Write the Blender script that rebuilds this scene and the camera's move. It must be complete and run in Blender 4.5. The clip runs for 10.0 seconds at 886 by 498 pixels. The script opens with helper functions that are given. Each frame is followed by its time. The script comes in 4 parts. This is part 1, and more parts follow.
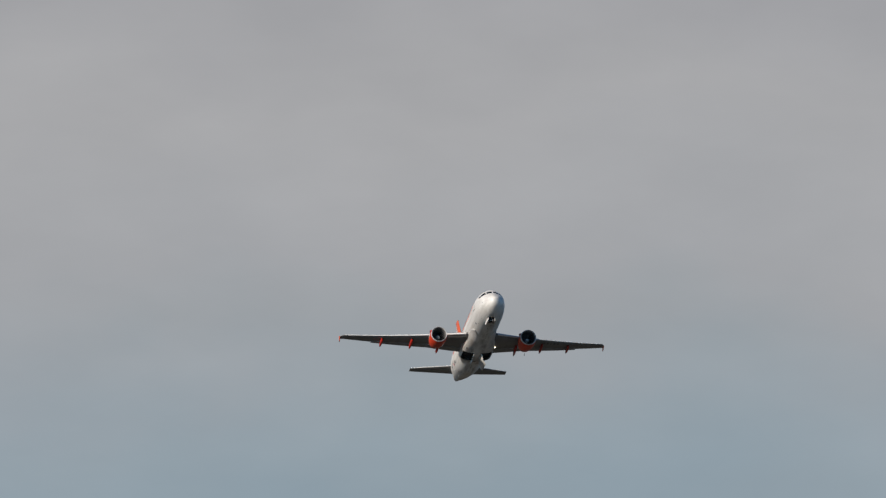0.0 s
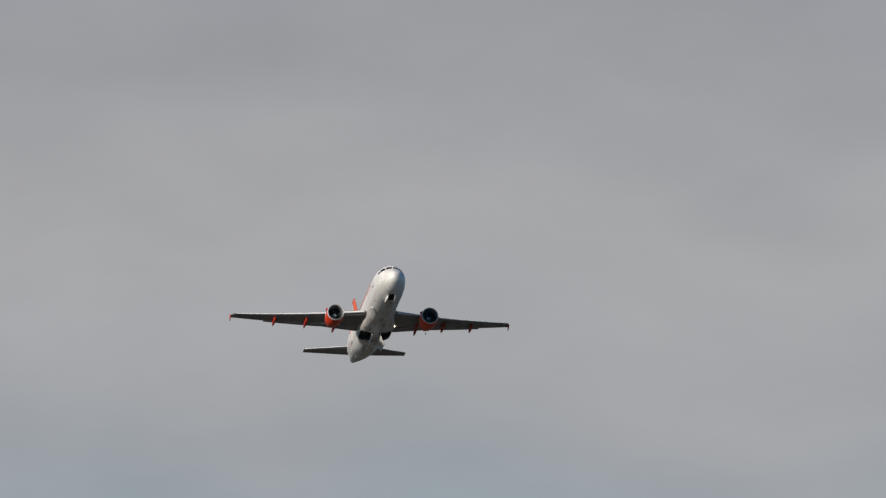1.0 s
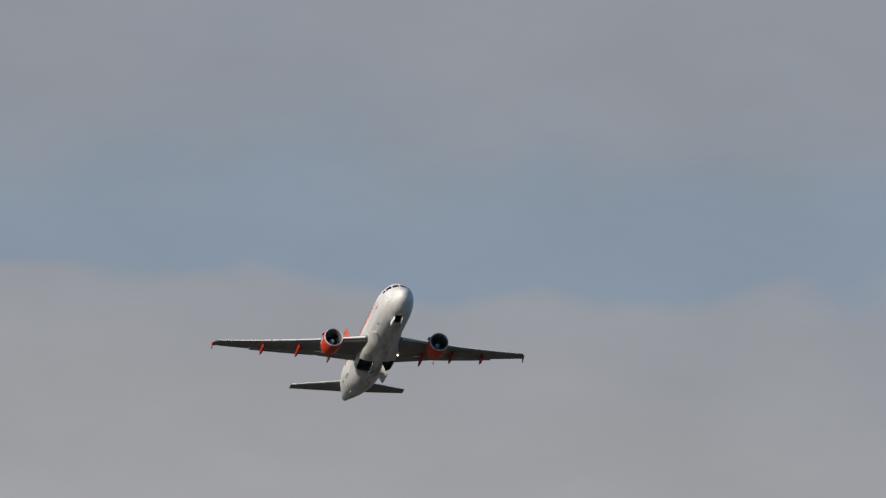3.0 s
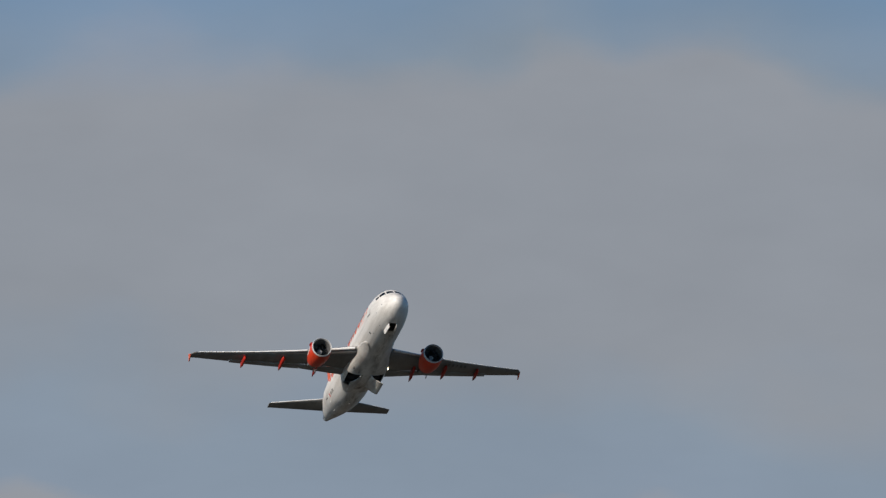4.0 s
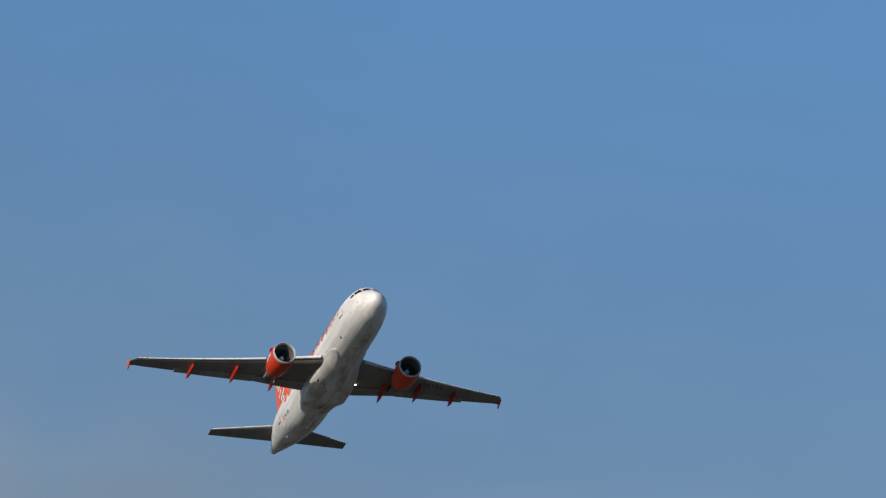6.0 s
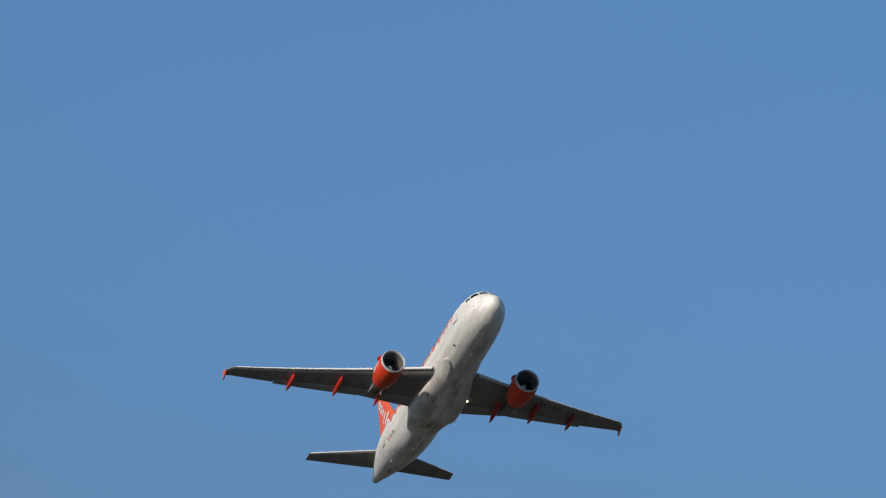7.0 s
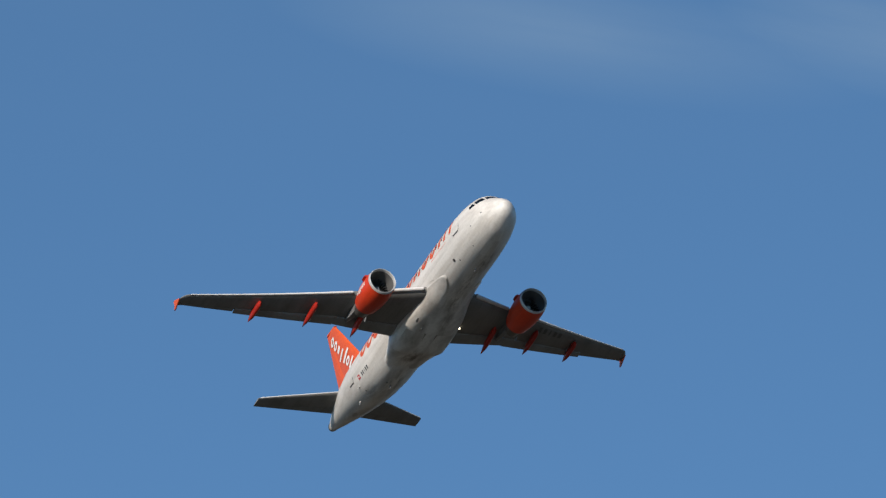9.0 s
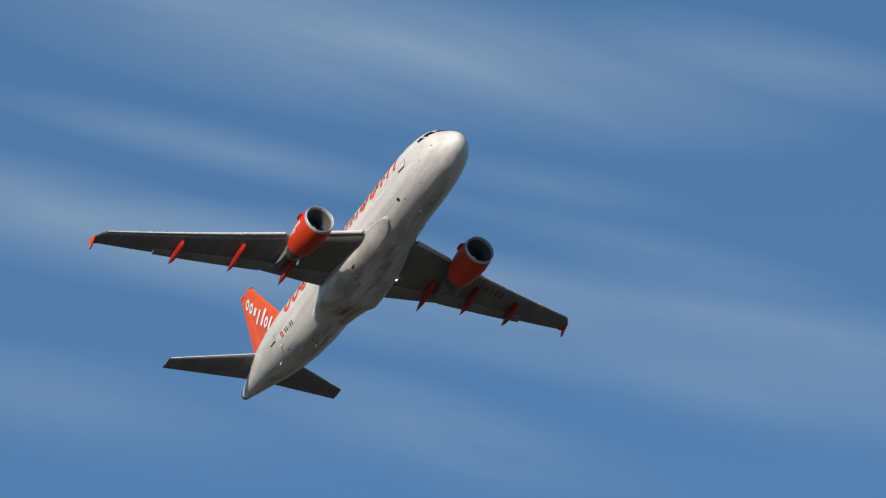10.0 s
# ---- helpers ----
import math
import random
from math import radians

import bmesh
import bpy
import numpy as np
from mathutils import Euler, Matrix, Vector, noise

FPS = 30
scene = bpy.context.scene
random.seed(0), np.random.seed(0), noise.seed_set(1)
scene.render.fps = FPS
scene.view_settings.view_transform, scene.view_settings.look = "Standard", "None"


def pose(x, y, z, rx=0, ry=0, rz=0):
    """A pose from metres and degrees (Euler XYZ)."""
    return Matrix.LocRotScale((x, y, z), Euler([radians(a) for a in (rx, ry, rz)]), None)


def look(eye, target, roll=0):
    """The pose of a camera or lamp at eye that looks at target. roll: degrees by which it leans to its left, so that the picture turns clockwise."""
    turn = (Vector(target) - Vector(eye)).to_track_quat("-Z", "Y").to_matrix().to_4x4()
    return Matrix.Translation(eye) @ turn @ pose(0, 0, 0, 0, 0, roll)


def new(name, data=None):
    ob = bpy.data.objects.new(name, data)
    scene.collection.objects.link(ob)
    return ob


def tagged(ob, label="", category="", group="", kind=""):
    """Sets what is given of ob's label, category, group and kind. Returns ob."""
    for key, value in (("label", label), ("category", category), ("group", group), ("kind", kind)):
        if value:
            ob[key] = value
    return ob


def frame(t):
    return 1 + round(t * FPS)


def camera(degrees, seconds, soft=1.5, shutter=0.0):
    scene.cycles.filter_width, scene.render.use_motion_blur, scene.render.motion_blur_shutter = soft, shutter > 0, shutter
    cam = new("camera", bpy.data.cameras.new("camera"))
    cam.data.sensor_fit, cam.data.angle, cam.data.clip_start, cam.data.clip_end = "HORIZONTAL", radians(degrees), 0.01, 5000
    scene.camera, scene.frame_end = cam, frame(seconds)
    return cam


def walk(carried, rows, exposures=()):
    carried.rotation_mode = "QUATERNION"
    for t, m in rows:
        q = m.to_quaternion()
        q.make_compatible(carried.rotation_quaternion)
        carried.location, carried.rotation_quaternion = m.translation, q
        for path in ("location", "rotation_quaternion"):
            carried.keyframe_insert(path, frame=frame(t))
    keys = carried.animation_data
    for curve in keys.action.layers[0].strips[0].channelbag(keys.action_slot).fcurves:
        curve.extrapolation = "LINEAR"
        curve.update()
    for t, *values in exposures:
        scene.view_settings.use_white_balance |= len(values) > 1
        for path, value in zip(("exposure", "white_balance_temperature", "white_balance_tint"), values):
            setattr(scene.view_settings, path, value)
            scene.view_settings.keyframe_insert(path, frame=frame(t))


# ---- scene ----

# ---------------------------------------------------------------- camera
EYE_HEIGHT = 1.7
CAMERA_ROWS = [  # seconds, bearing, elevation, roll (degrees)
    (0, -0, 4.157, 0.369),
    (0.5, 0.715, 4.519, 0.3),
    (0.7, 0.972, 4.645, 0.25),
    (1, 1.395, 4.822, 0.165),
    (1.2, 1.618, 4.937, 0.114),
    (1.5, 1.795, 5.114, 0.015),
    (1.7, 2.112, 5.244, -0.082),
    (2, 2.408, 5.697, -0.176),
    (2.2, 2.542, 5.969, -0.147),
    (2.5, 2.853, 6.273, -0.109),
    (2.8, 3.185, 6.584, -0.239),
    (3, 3.431, 6.802, -0.301),
    (3.2, 3.762, 7.042, -0.25),
    (4.3, 5.108, 8.199, -0.322),
    (4.5, 5.44, 8.359, -0.728),
    (4.7, 5.804, 8.723, -0.835),
    (5, 6.29, 9.326, -0.591),
    (5.2, 6.672, 9.57, -0.478),
    (5.5, 6.886, 9.95, -0.256),
    (5.7, 7.21, 10.183, 0.049),
    (6.8, 8.701, 11.984, 0.998),
    (7, 8.813, 12.24, 1.064),
    (7.2, 9.137, 12.445, 1),
    (7.5, 9.765, 12.761, 0.671),
    (7.8, 10.331, 13.079, 0.34),
    (8, 10.758, 13.386, 0.147),
    (8.5, 11.842, 14.405, -0.291),
    (9, 12.942, 15.54, -0.674),
    (9.2, 13.321, 15.902, -0.714),
    (9.5, 14.287, 16.433, -0.554),
    (9.7, 14.812, 16.875, -0.276),
    (10, 15.73, 17.499, 0.292),
]
FLIGHT_ROWS = [  # seconds, place (m), heading, pitch, bank (degrees)
    (0, 4.28, 1363.59, 87.82, 8.23, 16.05, -1.21),
    (0.5, 13.73, 1326.2, 94.2, 8.04, 15.83, -1.23),
    (1, 23.22, 1288.93, 100.59, 7.77, 15.49, -1.23),
    (1.5, 32.73, 1251.8, 106.98, 7.57, 15.37, -1.32),
    (2, 42.18, 1214.8, 113.37, 7.51, 15.28, -1.28),
    (2.5, 51.7, 1177.93, 119.81, 7.67, 15.29, -1.26),
    (3, 61.11, 1141.22, 126.12, 7.96, 15.28, -1.68),
    (3.2, 64.84, 1126.57, 128.69, 7.96, 15.34, -1.74),
    (4.3, 85.12, 1046.47, 142.59, 8.85, 15.83, -1.62),
    (4.5, 88.86, 1031.98, 145.12, 9.15, 15.85, -2.14),
    (5, 97.84, 995.89, 151.36, 9.29, 15.67, -2.17),
    (5.5, 106.67, 959.97, 157.55, 9.28, 15.89, -2.47),
    (5.7, 110.16, 945.64, 160.01, 9.12, 16.08, -2.52),
    (6.8, 128.79, 867.39, 173.36, 8.42, 17.48, -4.09),
    (7, 132.03, 853.25, 175.75, 8.3, 17.45, -4),
    (7.5, 140.04, 818.05, 181.67, 8.06, 17.14, -3.81),
    (8, 147.8, 783.04, 187.5, 8.28, 16.69, -3.33),
    (8.5, 155.27, 748.23, 193.23, 8.97, 16.13, -2.68),
    (9, 162.46, 713.62, 198.87, 9.56, 15.79, -1.96),
    (9.5, 169.32, 679.21, 204.4, 9.89, 15.93, -1.73),
    (10, 175.83, 645.02, 209.81, 9.87, 16.75, -2.5),
]


cam = camera(4.7, 10.0, soft=1.3)


def sight(bearing, elevation, roll):
    a, e = radians(bearing), radians(elevation)
    eye = Vector((0, 0, EYE_HEIGHT))
    ahead = Vector((math.sin(a) * math.cos(e), math.cos(a) * math.cos(e), math.sin(e)))
    return look(eye, eye + ahead * 100, roll)


walk(cam, [(t, sight(b, e, r)) for t, b, e, r in CAMERA_ROWS])

# ---------------------------------------------------------------- light
SUN_BEARING, SUN_ELEVATION = 219.0, 26.0  # clockwise from +y, above the horizon

world = bpy.data.worlds.new("sky")
scene.world = world
world.use_nodes = True
wn = world.node_tree.nodes
sky = wn.new("ShaderNodeTexSky")
sky.sky_type = "NISHITA"
sky.sun_disc = False
sky.sun_elevation, sky.sun_rotation = radians(SUN_ELEVATION), radians(SUN_BEARING)
sky.air_density, sky.dust_density, sky.ozone_density = 0.4, 0.0, 2.6
wn["Background"].inputs["Strength"].default_value = 0.121
air = wn.new("ShaderNodeMix")
air.data_type, air.blend_type = "RGBA", "MULTIPLY"
air.inputs["Factor"].default_value = 1.0
air.inputs["B"].default_value = (0.77, 1.0, 0.97, 1)
world.node_tree.links.new(sky.outputs["Color"], air.inputs["A"])
world.node_tree.links.new(air.outputs["Result"], wn["Background"].inputs["Color"])

sun_data = bpy.data.lights.new("sun", "SUN")
sun_data.energy, sun_data.angle, sun_data.color = 5.0, radians(0.5), (1.0, 0.9, 0.79)
sun = new("sun", sun_data)
b, e = radians(SUN_BEARING), radians(SUN_ELEVATION)
toward = Vector((math.sin(b) * math.cos(e), math.cos(b) * math.cos(e), math.sin(e)))
sun.matrix_world = look(toward * 50, (0, 0, 0))


# ---------------------------------------------------------------- materials
def material(name, color, rough=0.5, metal=0.0, coat=0.0):
    m = bpy.data.materials.new(name)
    m.use_nodes = True
    p = m.node_tree.nodes["Principled BSDF"]
    p.inputs["Base Color"].default_value = (*color, 1)
    p.inputs["Roughness"].default_value = rough
    p.inputs["Metallic"].default_value = metal
    p.inputs["Coat Weight"].default_value = coat
    return m


def weathered(m, color, dirt, stretch=(0.12, 1.6, 1.6), amount=0.5, scale=1.0, fine=6.0, bump=0.02):
    """Streaky grime along the airflow, and finer mottling, over the paint."""
    nt, p = m.node_tree, m.node_tree.nodes["Principled BSDF"]
    tc = nt.nodes.new("ShaderNodeTexCoord")
    mp = nt.nodes.new("ShaderNodeMapping")
    mp.inputs["Scale"].default_value = stretch
    nt.links.new(tc.outputs["Object"], mp.inputs["Vector"])
    n1, n2 = nt.nodes.new("ShaderNodeTexNoise"), nt.nodes.new("ShaderNodeTexNoise")
    n1.inputs["Scale"].default_value, n1.inputs["Detail"].default_value, n1.inputs["Roughness"].default_value = scale, 6, 0.6
    n2.inputs["Scale"].default_value, n2.inputs["Detail"].default_value = fine, 4
    nt.links.new(mp.outputs["Vector"], n1.inputs["Vector"])
    nt.links.new(tc.outputs["Object"], n2.inputs["Vector"])
    ramp = nt.nodes.new("ShaderNodeValToRGB")
    ramp.color_ramp.elements[0].position, ramp.color_ramp.elements[1].position = 0.42, 0.72
    nt.links.new(n1.outputs["Fac"], ramp.inputs["Fac"])
    mul = nt.nodes.new("ShaderNodeMath")
    mul.operation, mul.inputs[1].default_value = "MULTIPLY", amount
    nt.links.new(ramp.outputs["Color"], mul.inputs[0])
    mix = nt.nodes.new("ShaderNodeMix")
    mix.data_type = "RGBA"
    mix.inputs["A"].default_value, mix.inputs["B"].default_value = (*color, 1), (*dirt, 1)
    nt.links.new(mul.outputs["Value"], mix.inputs["Factor"])
    mix2 = nt.nodes.new("ShaderNodeMix")
    mix2.data_type, mix2.blend_type = "RGBA", "MULTIPLY"
    mix2.inputs["Factor"].default_value = 0.25
    nt.links.new(mix.outputs["Result"], mix2.inputs["A"])
    nt.links.new(n2.outputs["Fac"], mix2.inputs["B"])
    nt.links.new(mix2.outputs["Result"], p.inputs["Base Color"])
    bp = nt.nodes.new("ShaderNodeBump")
    bp.inputs["Strength"].default_value, bp.inputs["Distance"].default_value = 0.25, bump
    nt.links.new(n2.outputs["Fac"], bp.inputs["Height"])
    nt.links.new(bp.outputs["Normal"], p.inputs["Normal"])
    return m


def panelled(m, size):
    """Joints between skin panels, as thin darker lines."""
    nt, p = m.node_tree, m.node_tree.nodes["Principled BSDF"]
    src = p.inputs["Base Color"].links[0].from_socket
    tc = nt.nodes.new("ShaderNodeTexCoord")
    br = nt.nodes.new("ShaderNodeTexBrick")
    br.inputs["Scale"].default_value = 1.0
    br.inputs["Brick Width"].default_value, br.inputs["Row Height"].default_value = size
    br.inputs["Mortar Size"].default_value = 0.025
    br.inputs["Color1"].default_value, br.inputs["Color2"].default_value = (1, 1, 1, 1), (0.82, 0.82, 0.8, 1)
    br.inputs["Mortar"].default_value = (0.5, 0.5, 0.49, 1)
    nt.links.new(tc.outputs["Object"], br.inputs["Vector"])
    mix = nt.nodes.new("ShaderNodeMix")
    mix.data_type, mix.blend_type = "RGBA", "MULTIPLY"
    mix.inputs["Factor"].default_value = 0.35
    nt.links.new(src, mix.inputs["A"])
    nt.links.new(br.outputs["Color"], mix.inputs["B"])
    nt.links.new(mix.outputs["Result"], p.inputs["Base Color"])
    return m


def stained(m, spots, dirt=(0.13, 0.11, 0.09)):
    """Streaky dark patches along the skin, oil stains that also deepen the shaded underside: each spot is a place (s,
    y, z), its reach along and across, and its strength.
    """
    nt, p = m.node_tree, m.node_tree.nodes["Principled BSDF"]
    src = p.inputs["Base Color"].links[0].from_socket
    tc = nt.nodes.new("ShaderNodeTexCoord")
    mp = nt.nodes.new("ShaderNodeMapping")
    mp.inputs["Scale"].default_value = (0.7, 2.4, 2.4)
    nt.links.new(tc.outputs["Object"], mp.inputs["Vector"])
    n = nt.nodes.new("ShaderNodeTexNoise")
    n.inputs["Scale"].default_value, n.inputs["Detail"].default_value, n.inputs["Roughness"].default_value = 1.0, 6, 0.62
    nt.links.new(mp.outputs["Vector"], n.inputs["Vector"])
    ramp = nt.nodes.new("ShaderNodeValToRGB")
    ramp.color_ramp.elements[0].position, ramp.color_ramp.elements[1].position = 0.4, 0.62
    nt.links.new(n.outputs["Fac"], ramp.inputs["Fac"])
    total = None
    for (s, y, z), along, across, strength in spots:
        at_spot = nt.nodes.new("ShaderNodeMapping")
        at_spot.vector_type = "TEXTURE"
        at_spot.inputs["Location"].default_value = (16.0 - s, y, z)
        at_spot.inputs["Scale"].default_value = (along, across, across)
        nt.links.new(tc.outputs["Object"], at_spot.inputs["Vector"])
        ball = nt.nodes.new("ShaderNodeTexGradient")
        ball.gradient_type = "SPHERICAL"
        nt.links.new(at_spot.outputs[0], ball.inputs["Vector"])
        mul = nt.nodes.new("ShaderNodeMath")
        mul.operation, mul.inputs[1].default_value = "MULTIPLY", strength
        nt.links.new(ball.outputs["Fac"], mul.inputs[0])
        if total is None:
            total = mul.outputs[0]
        else:
            more = nt.nodes.new("ShaderNodeMath")
            more.operation = "ADD"
            nt.links.new(total, more.inputs[0])
            nt.links.new(mul.outputs[0], more.inputs[1])
            total = more.outputs[0]
    both = nt.nodes.new("ShaderNodeMath")
    both.operation, both.use_clamp = "MULTIPLY", True
    nt.links.new(total, both.inputs[0])
    nt.links.new(ramp.outputs["Color"], both.inputs[1])
    mix = nt.nodes.new("ShaderNodeMix")
    mix.data_type = "RGBA"
    mix.inputs["B"].default_value = (*dirt, 1)
    nt.links.new(both.outputs[0], mix.inputs["Factor"])
    nt.links.new(src, mix.inputs["A"])
    nt.links.new(mix.outputs["Result"], p.inputs["Base Color"])
    return m


WHITE = weathered(material("white_paint", (0.8, 0.8, 0.78), 0.48), (0.79, 0.765, 0.725), (0.36, 0.325, 0.28), amount=0.55, bump=0.003)
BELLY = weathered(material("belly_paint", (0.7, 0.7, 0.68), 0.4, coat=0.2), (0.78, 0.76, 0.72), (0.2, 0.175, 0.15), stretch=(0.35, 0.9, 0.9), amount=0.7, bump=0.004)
ORANGE = weathered(material("orange_paint", (0.82, 0.11, 0.02), 0.4), (0.8, 0.12, 0.03), (0.58, 0.07, 0.02), amount=0.35, bump=0.004)
GREY = panelled(weathered(material("grey_wing_paint", (0.3, 0.3, 0.29), 0.45), (0.23, 0.23, 0.225), (0.12, 0.116, 0.11), stretch=(0.3, 1.2, 1.2), amount=0.6, bump=0.004), (2.4, 0.9))
FLAP = weathered(material("flap_paint", (0.4, 0.4, 0.39), 0.42), (0.28, 0.28, 0.27), (0.15, 0.145, 0.14), stretch=(0.4, 1.5, 1.5), amount=0.5, bump=0.004)
# Red-orange with the shade under the wing mixed in as a darker base colour.
SHADED_RED = weathered(material("shaded_red_orange", (0.6, 0.04, 0.02), 0.4), (0.45, 0.024, 0.013), (0.28, 0.014, 0.01), amount=0.4, bump=0.004)
# Redder than the fin's orange, after the deeper red of the shaded cowl.
COWL = weathered(material("cowl_paint", (0.72, 0.06, 0.02), 0.4), (0.74, 0.055, 0.014), (0.42, 0.026, 0.01), amount=0.5, bump=0.004)
# Much paler than the wing: the sunlit line along the leading edges is painted in.
SUNLIT_EDGE = weathered(material("sunlit_edge_grey", (0.7, 0.7, 0.7), 0.4), (0.74, 0.74, 0.73), (0.5, 0.49, 0.47), amount=0.4, bump=0.003)
SILVER = weathered(material("bare_metal", (0.75, 0.75, 0.76), 0.42, metal=0.35), (0.66, 0.66, 0.66), (0.48, 0.47, 0.45), amount=0.3, bump=0.003)
DUCT = weathered(material("inlet_liner", (0.25, 0.25, 0.25), 0.5), (0.13, 0.13, 0.13), (0.08, 0.08, 0.08), bump=0.003)
FAN = material("fan_metal", (0.34, 0.34, 0.35), 0.32, metal=0.85)
HOT = weathered(material("exhaust_metal", (0.2, 0.18, 0.16), 0.4, metal=0.8), (0.22, 0.2, 0.18), (0.1, 0.09, 0.08), bump=0.003)
PYLON = weathered(material("pylon_grey", (0.3, 0.3, 0.3), 0.45), (0.22, 0.22, 0.22), (0.11, 0.105, 0.1), bump=0.003)
# Keel and aft spots put some of the underside's shade in with the stains.
stained(WHITE, [((5.6, 0.5, -1.95), 2.2, 0.8, 1.1), ((8.6, 0.2, -2.0), 2.6, 0.9, 0.9), ((22.3, 0.2, -1.9), 3.4, 1.1, 1.0), ((24.6, -0.7, -1.6), 2.0, 0.6, 0.7), ((28.5, -0.2, -0.8), 2.6, 0.8, 0.8)])
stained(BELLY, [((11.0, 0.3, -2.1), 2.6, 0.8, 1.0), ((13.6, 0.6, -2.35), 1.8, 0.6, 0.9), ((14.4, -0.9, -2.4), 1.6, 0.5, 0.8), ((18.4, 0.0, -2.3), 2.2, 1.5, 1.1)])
FAINT = material("faded_marking", (0.085, 0.085, 0.083), 0.5)
GLASS = material("cockpit_glass", (0.012, 0.014, 0.016), 0.25)
GLASS.node_tree.nodes["Principled BSDF"].inputs["Specular IOR Level"].default_value = 0.2
RUBBER = material("tyre_rubber", (0.02, 0.02, 0.02), 0.8)
STEEL = material("gear_steel", (0.45, 0.45, 0.46), 0.4, metal=0.6)
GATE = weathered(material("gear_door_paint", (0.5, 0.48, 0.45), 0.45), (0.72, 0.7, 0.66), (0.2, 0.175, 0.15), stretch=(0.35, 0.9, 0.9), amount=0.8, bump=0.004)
WELL = weathered(material("well_dark", (0.06, 0.06, 0.055), 0.7), (0.035, 0.035, 0.032), (0.015, 0.015, 0.015), bump=0.01)
BLACK = material("dark_marking", (0.03, 0.03, 0.035), 0.5)
LETTER = material("white_marking", (0.8, 0.79, 0.76), 0.4)
RED = material("flag_red", (0.55, 0.02, 0.03), 0.4)

LAMP = bpy.data.materials.new("landing_lamp")
LAMP.use_nodes = True
LAMP.node_tree.nodes["Principled BSDF"].inputs["Emission Color"].default_value = (1.0, 0.88, 0.62, 1)
LAMP.node_tree.nodes["Principled BSDF"].inputs["Emission Strength"].default_value = 9.0

# Unseen ground; its dark brown is set by the bounce wanted on the belly.
BOUNCE_GROUND = weathered(material("bounce_ground", (0.1, 0.11, 0.05), 0.9), (0.06, 0.052, 0.038), (0.04, 0.036, 0.027), stretch=(1, 1, 1), amount=0.8, scale=0.01, fine=0.3, bump=0.05)


# ---------------------------------------------------------------- mesh helpers
NOSE = 16.0  # the airliner's origin lies this far behind its nose


def link(name, verts, faces, mat, parent=None, label="", smooth=True, origin=(0, 0, 0)):
    me = bpy.data.meshes.new(name)
    o = Vector(origin)
    me.from_pydata([tuple(Vector(v) - o) for v in verts], [], faces)
    bm = bmesh.new()
    bm.from_mesh(me)
    bmesh.ops.remove_doubles(bm, verts=bm.verts, dist=0.0004)
    bmesh.ops.recalc_face_normals(bm, faces=bm.faces)
    bm.to_mesh(me)
    bm.free()
    me.materials.append(mat)
    if smooth:
        for f in me.polygons:
            f.use_smooth = True
        me.set_sharp_from_angle(angle=radians(40))
    ob = new(name, me)
    ob.location = o
    if parent:
        ob.parent = parent
    return tagged(ob, label)


def at(s, y, z):
    """A place on the airliner: metres behind the nose, to port, above the fuselage's axis."""
    return (NOSE - s, y, z)


def rings(loops, cap=True, closed=True):
    n = len(loops[0])
    verts = [v for lp in loops for v in lp]
    faces = []
    for i in range(len(loops) - 1):
        for k in range(n if closed else n - 1):
            k2 = (k + 1) % n
            faces.append((i * n + k, i * n + k2, (i + 1) * n + k2, (i + 1) * n + k))
    if cap:
        faces.append(tuple(range(n)))
        faces.append(tuple(range((len(loops) - 1) * n, len(loops) * n)))
    return verts, faces


def foil(thick, cut=1.0, n=12):
    """A wing section of unit chord: loop of (along the chord, up), cut off at a part of the chord."""
    def half(x):
        return 5 * thick * (0.2969 * math.sqrt(x) - 0.126 * x - 0.3516 * x * x + 0.2843 * x ** 3 - 0.1015 * x ** 4)
    xs = [cut * (1 - math.cos(math.pi * i / n)) / 2 for i in range(n + 1)]
    top = [(x, half(x) * 1.08 + 0.0015) for x in xs]
    low = [(x, -half(x) * 0.92 - 0.0015) for x in xs]
    return top + low[::-1][:-1]


def blade(stations, upright=False, n=12):
    """A lifting surface through stations (span, s of the leading edge, chord, height, thickness, cut, droop in degrees)."""
    loops = []
    for span, s0, chord, h, thick, cut, droop in stations:
        c, d = math.cos(radians(droop)), math.sin(radians(droop))
        loop = []
        for x, z in foil(thick, cut, n):
            x2, z2 = chord * (x * c + z * d), chord * (z * c - x * d)
            loop.append(at(s0 + x2, z2, h + span) if upright else at(s0 + x2, span, h + z2))
        loops.append(loop)
    return rings(loops)


def turned(profile, s0, y0, z0, n=40, cap=False):
    loops = []
    for s, r in profile:
        loops.append([at(s0 + s, y0 + r * math.cos(2 * math.pi * k / n), z0 + r * math.sin(2 * math.pi * k / n)) for k in range(n)])
    return rings(loops, cap=cap)


def slab(outline, thickness, place, taper=1.0):
    """A flat plate with the outline (a, b), its two faces half the thickness to either side; place(a, b, c) gives the point."""
    n = len(outline)
    ca, cb = sum(a for a, _ in outline) / n, sum(b for _, b in outline) / n
    verts = []
    for side, k in ((-0.5, taper), (0, 1.0), (0.5, taper)):
        verts += [place(ca + (a - ca) * k, cb + (b - cb) * k, side * thickness) for a, b in outline]
    faces = [tuple(range(n)), tuple(range(2 * n, 3 * n))]
    for row in (0, 1):
        faces += [(row * n + k, row * n + (k + 1) % n, (row + 1) * n + (k + 1) % n, (row + 1) * n + k) for k in range(n)]
    return verts, faces


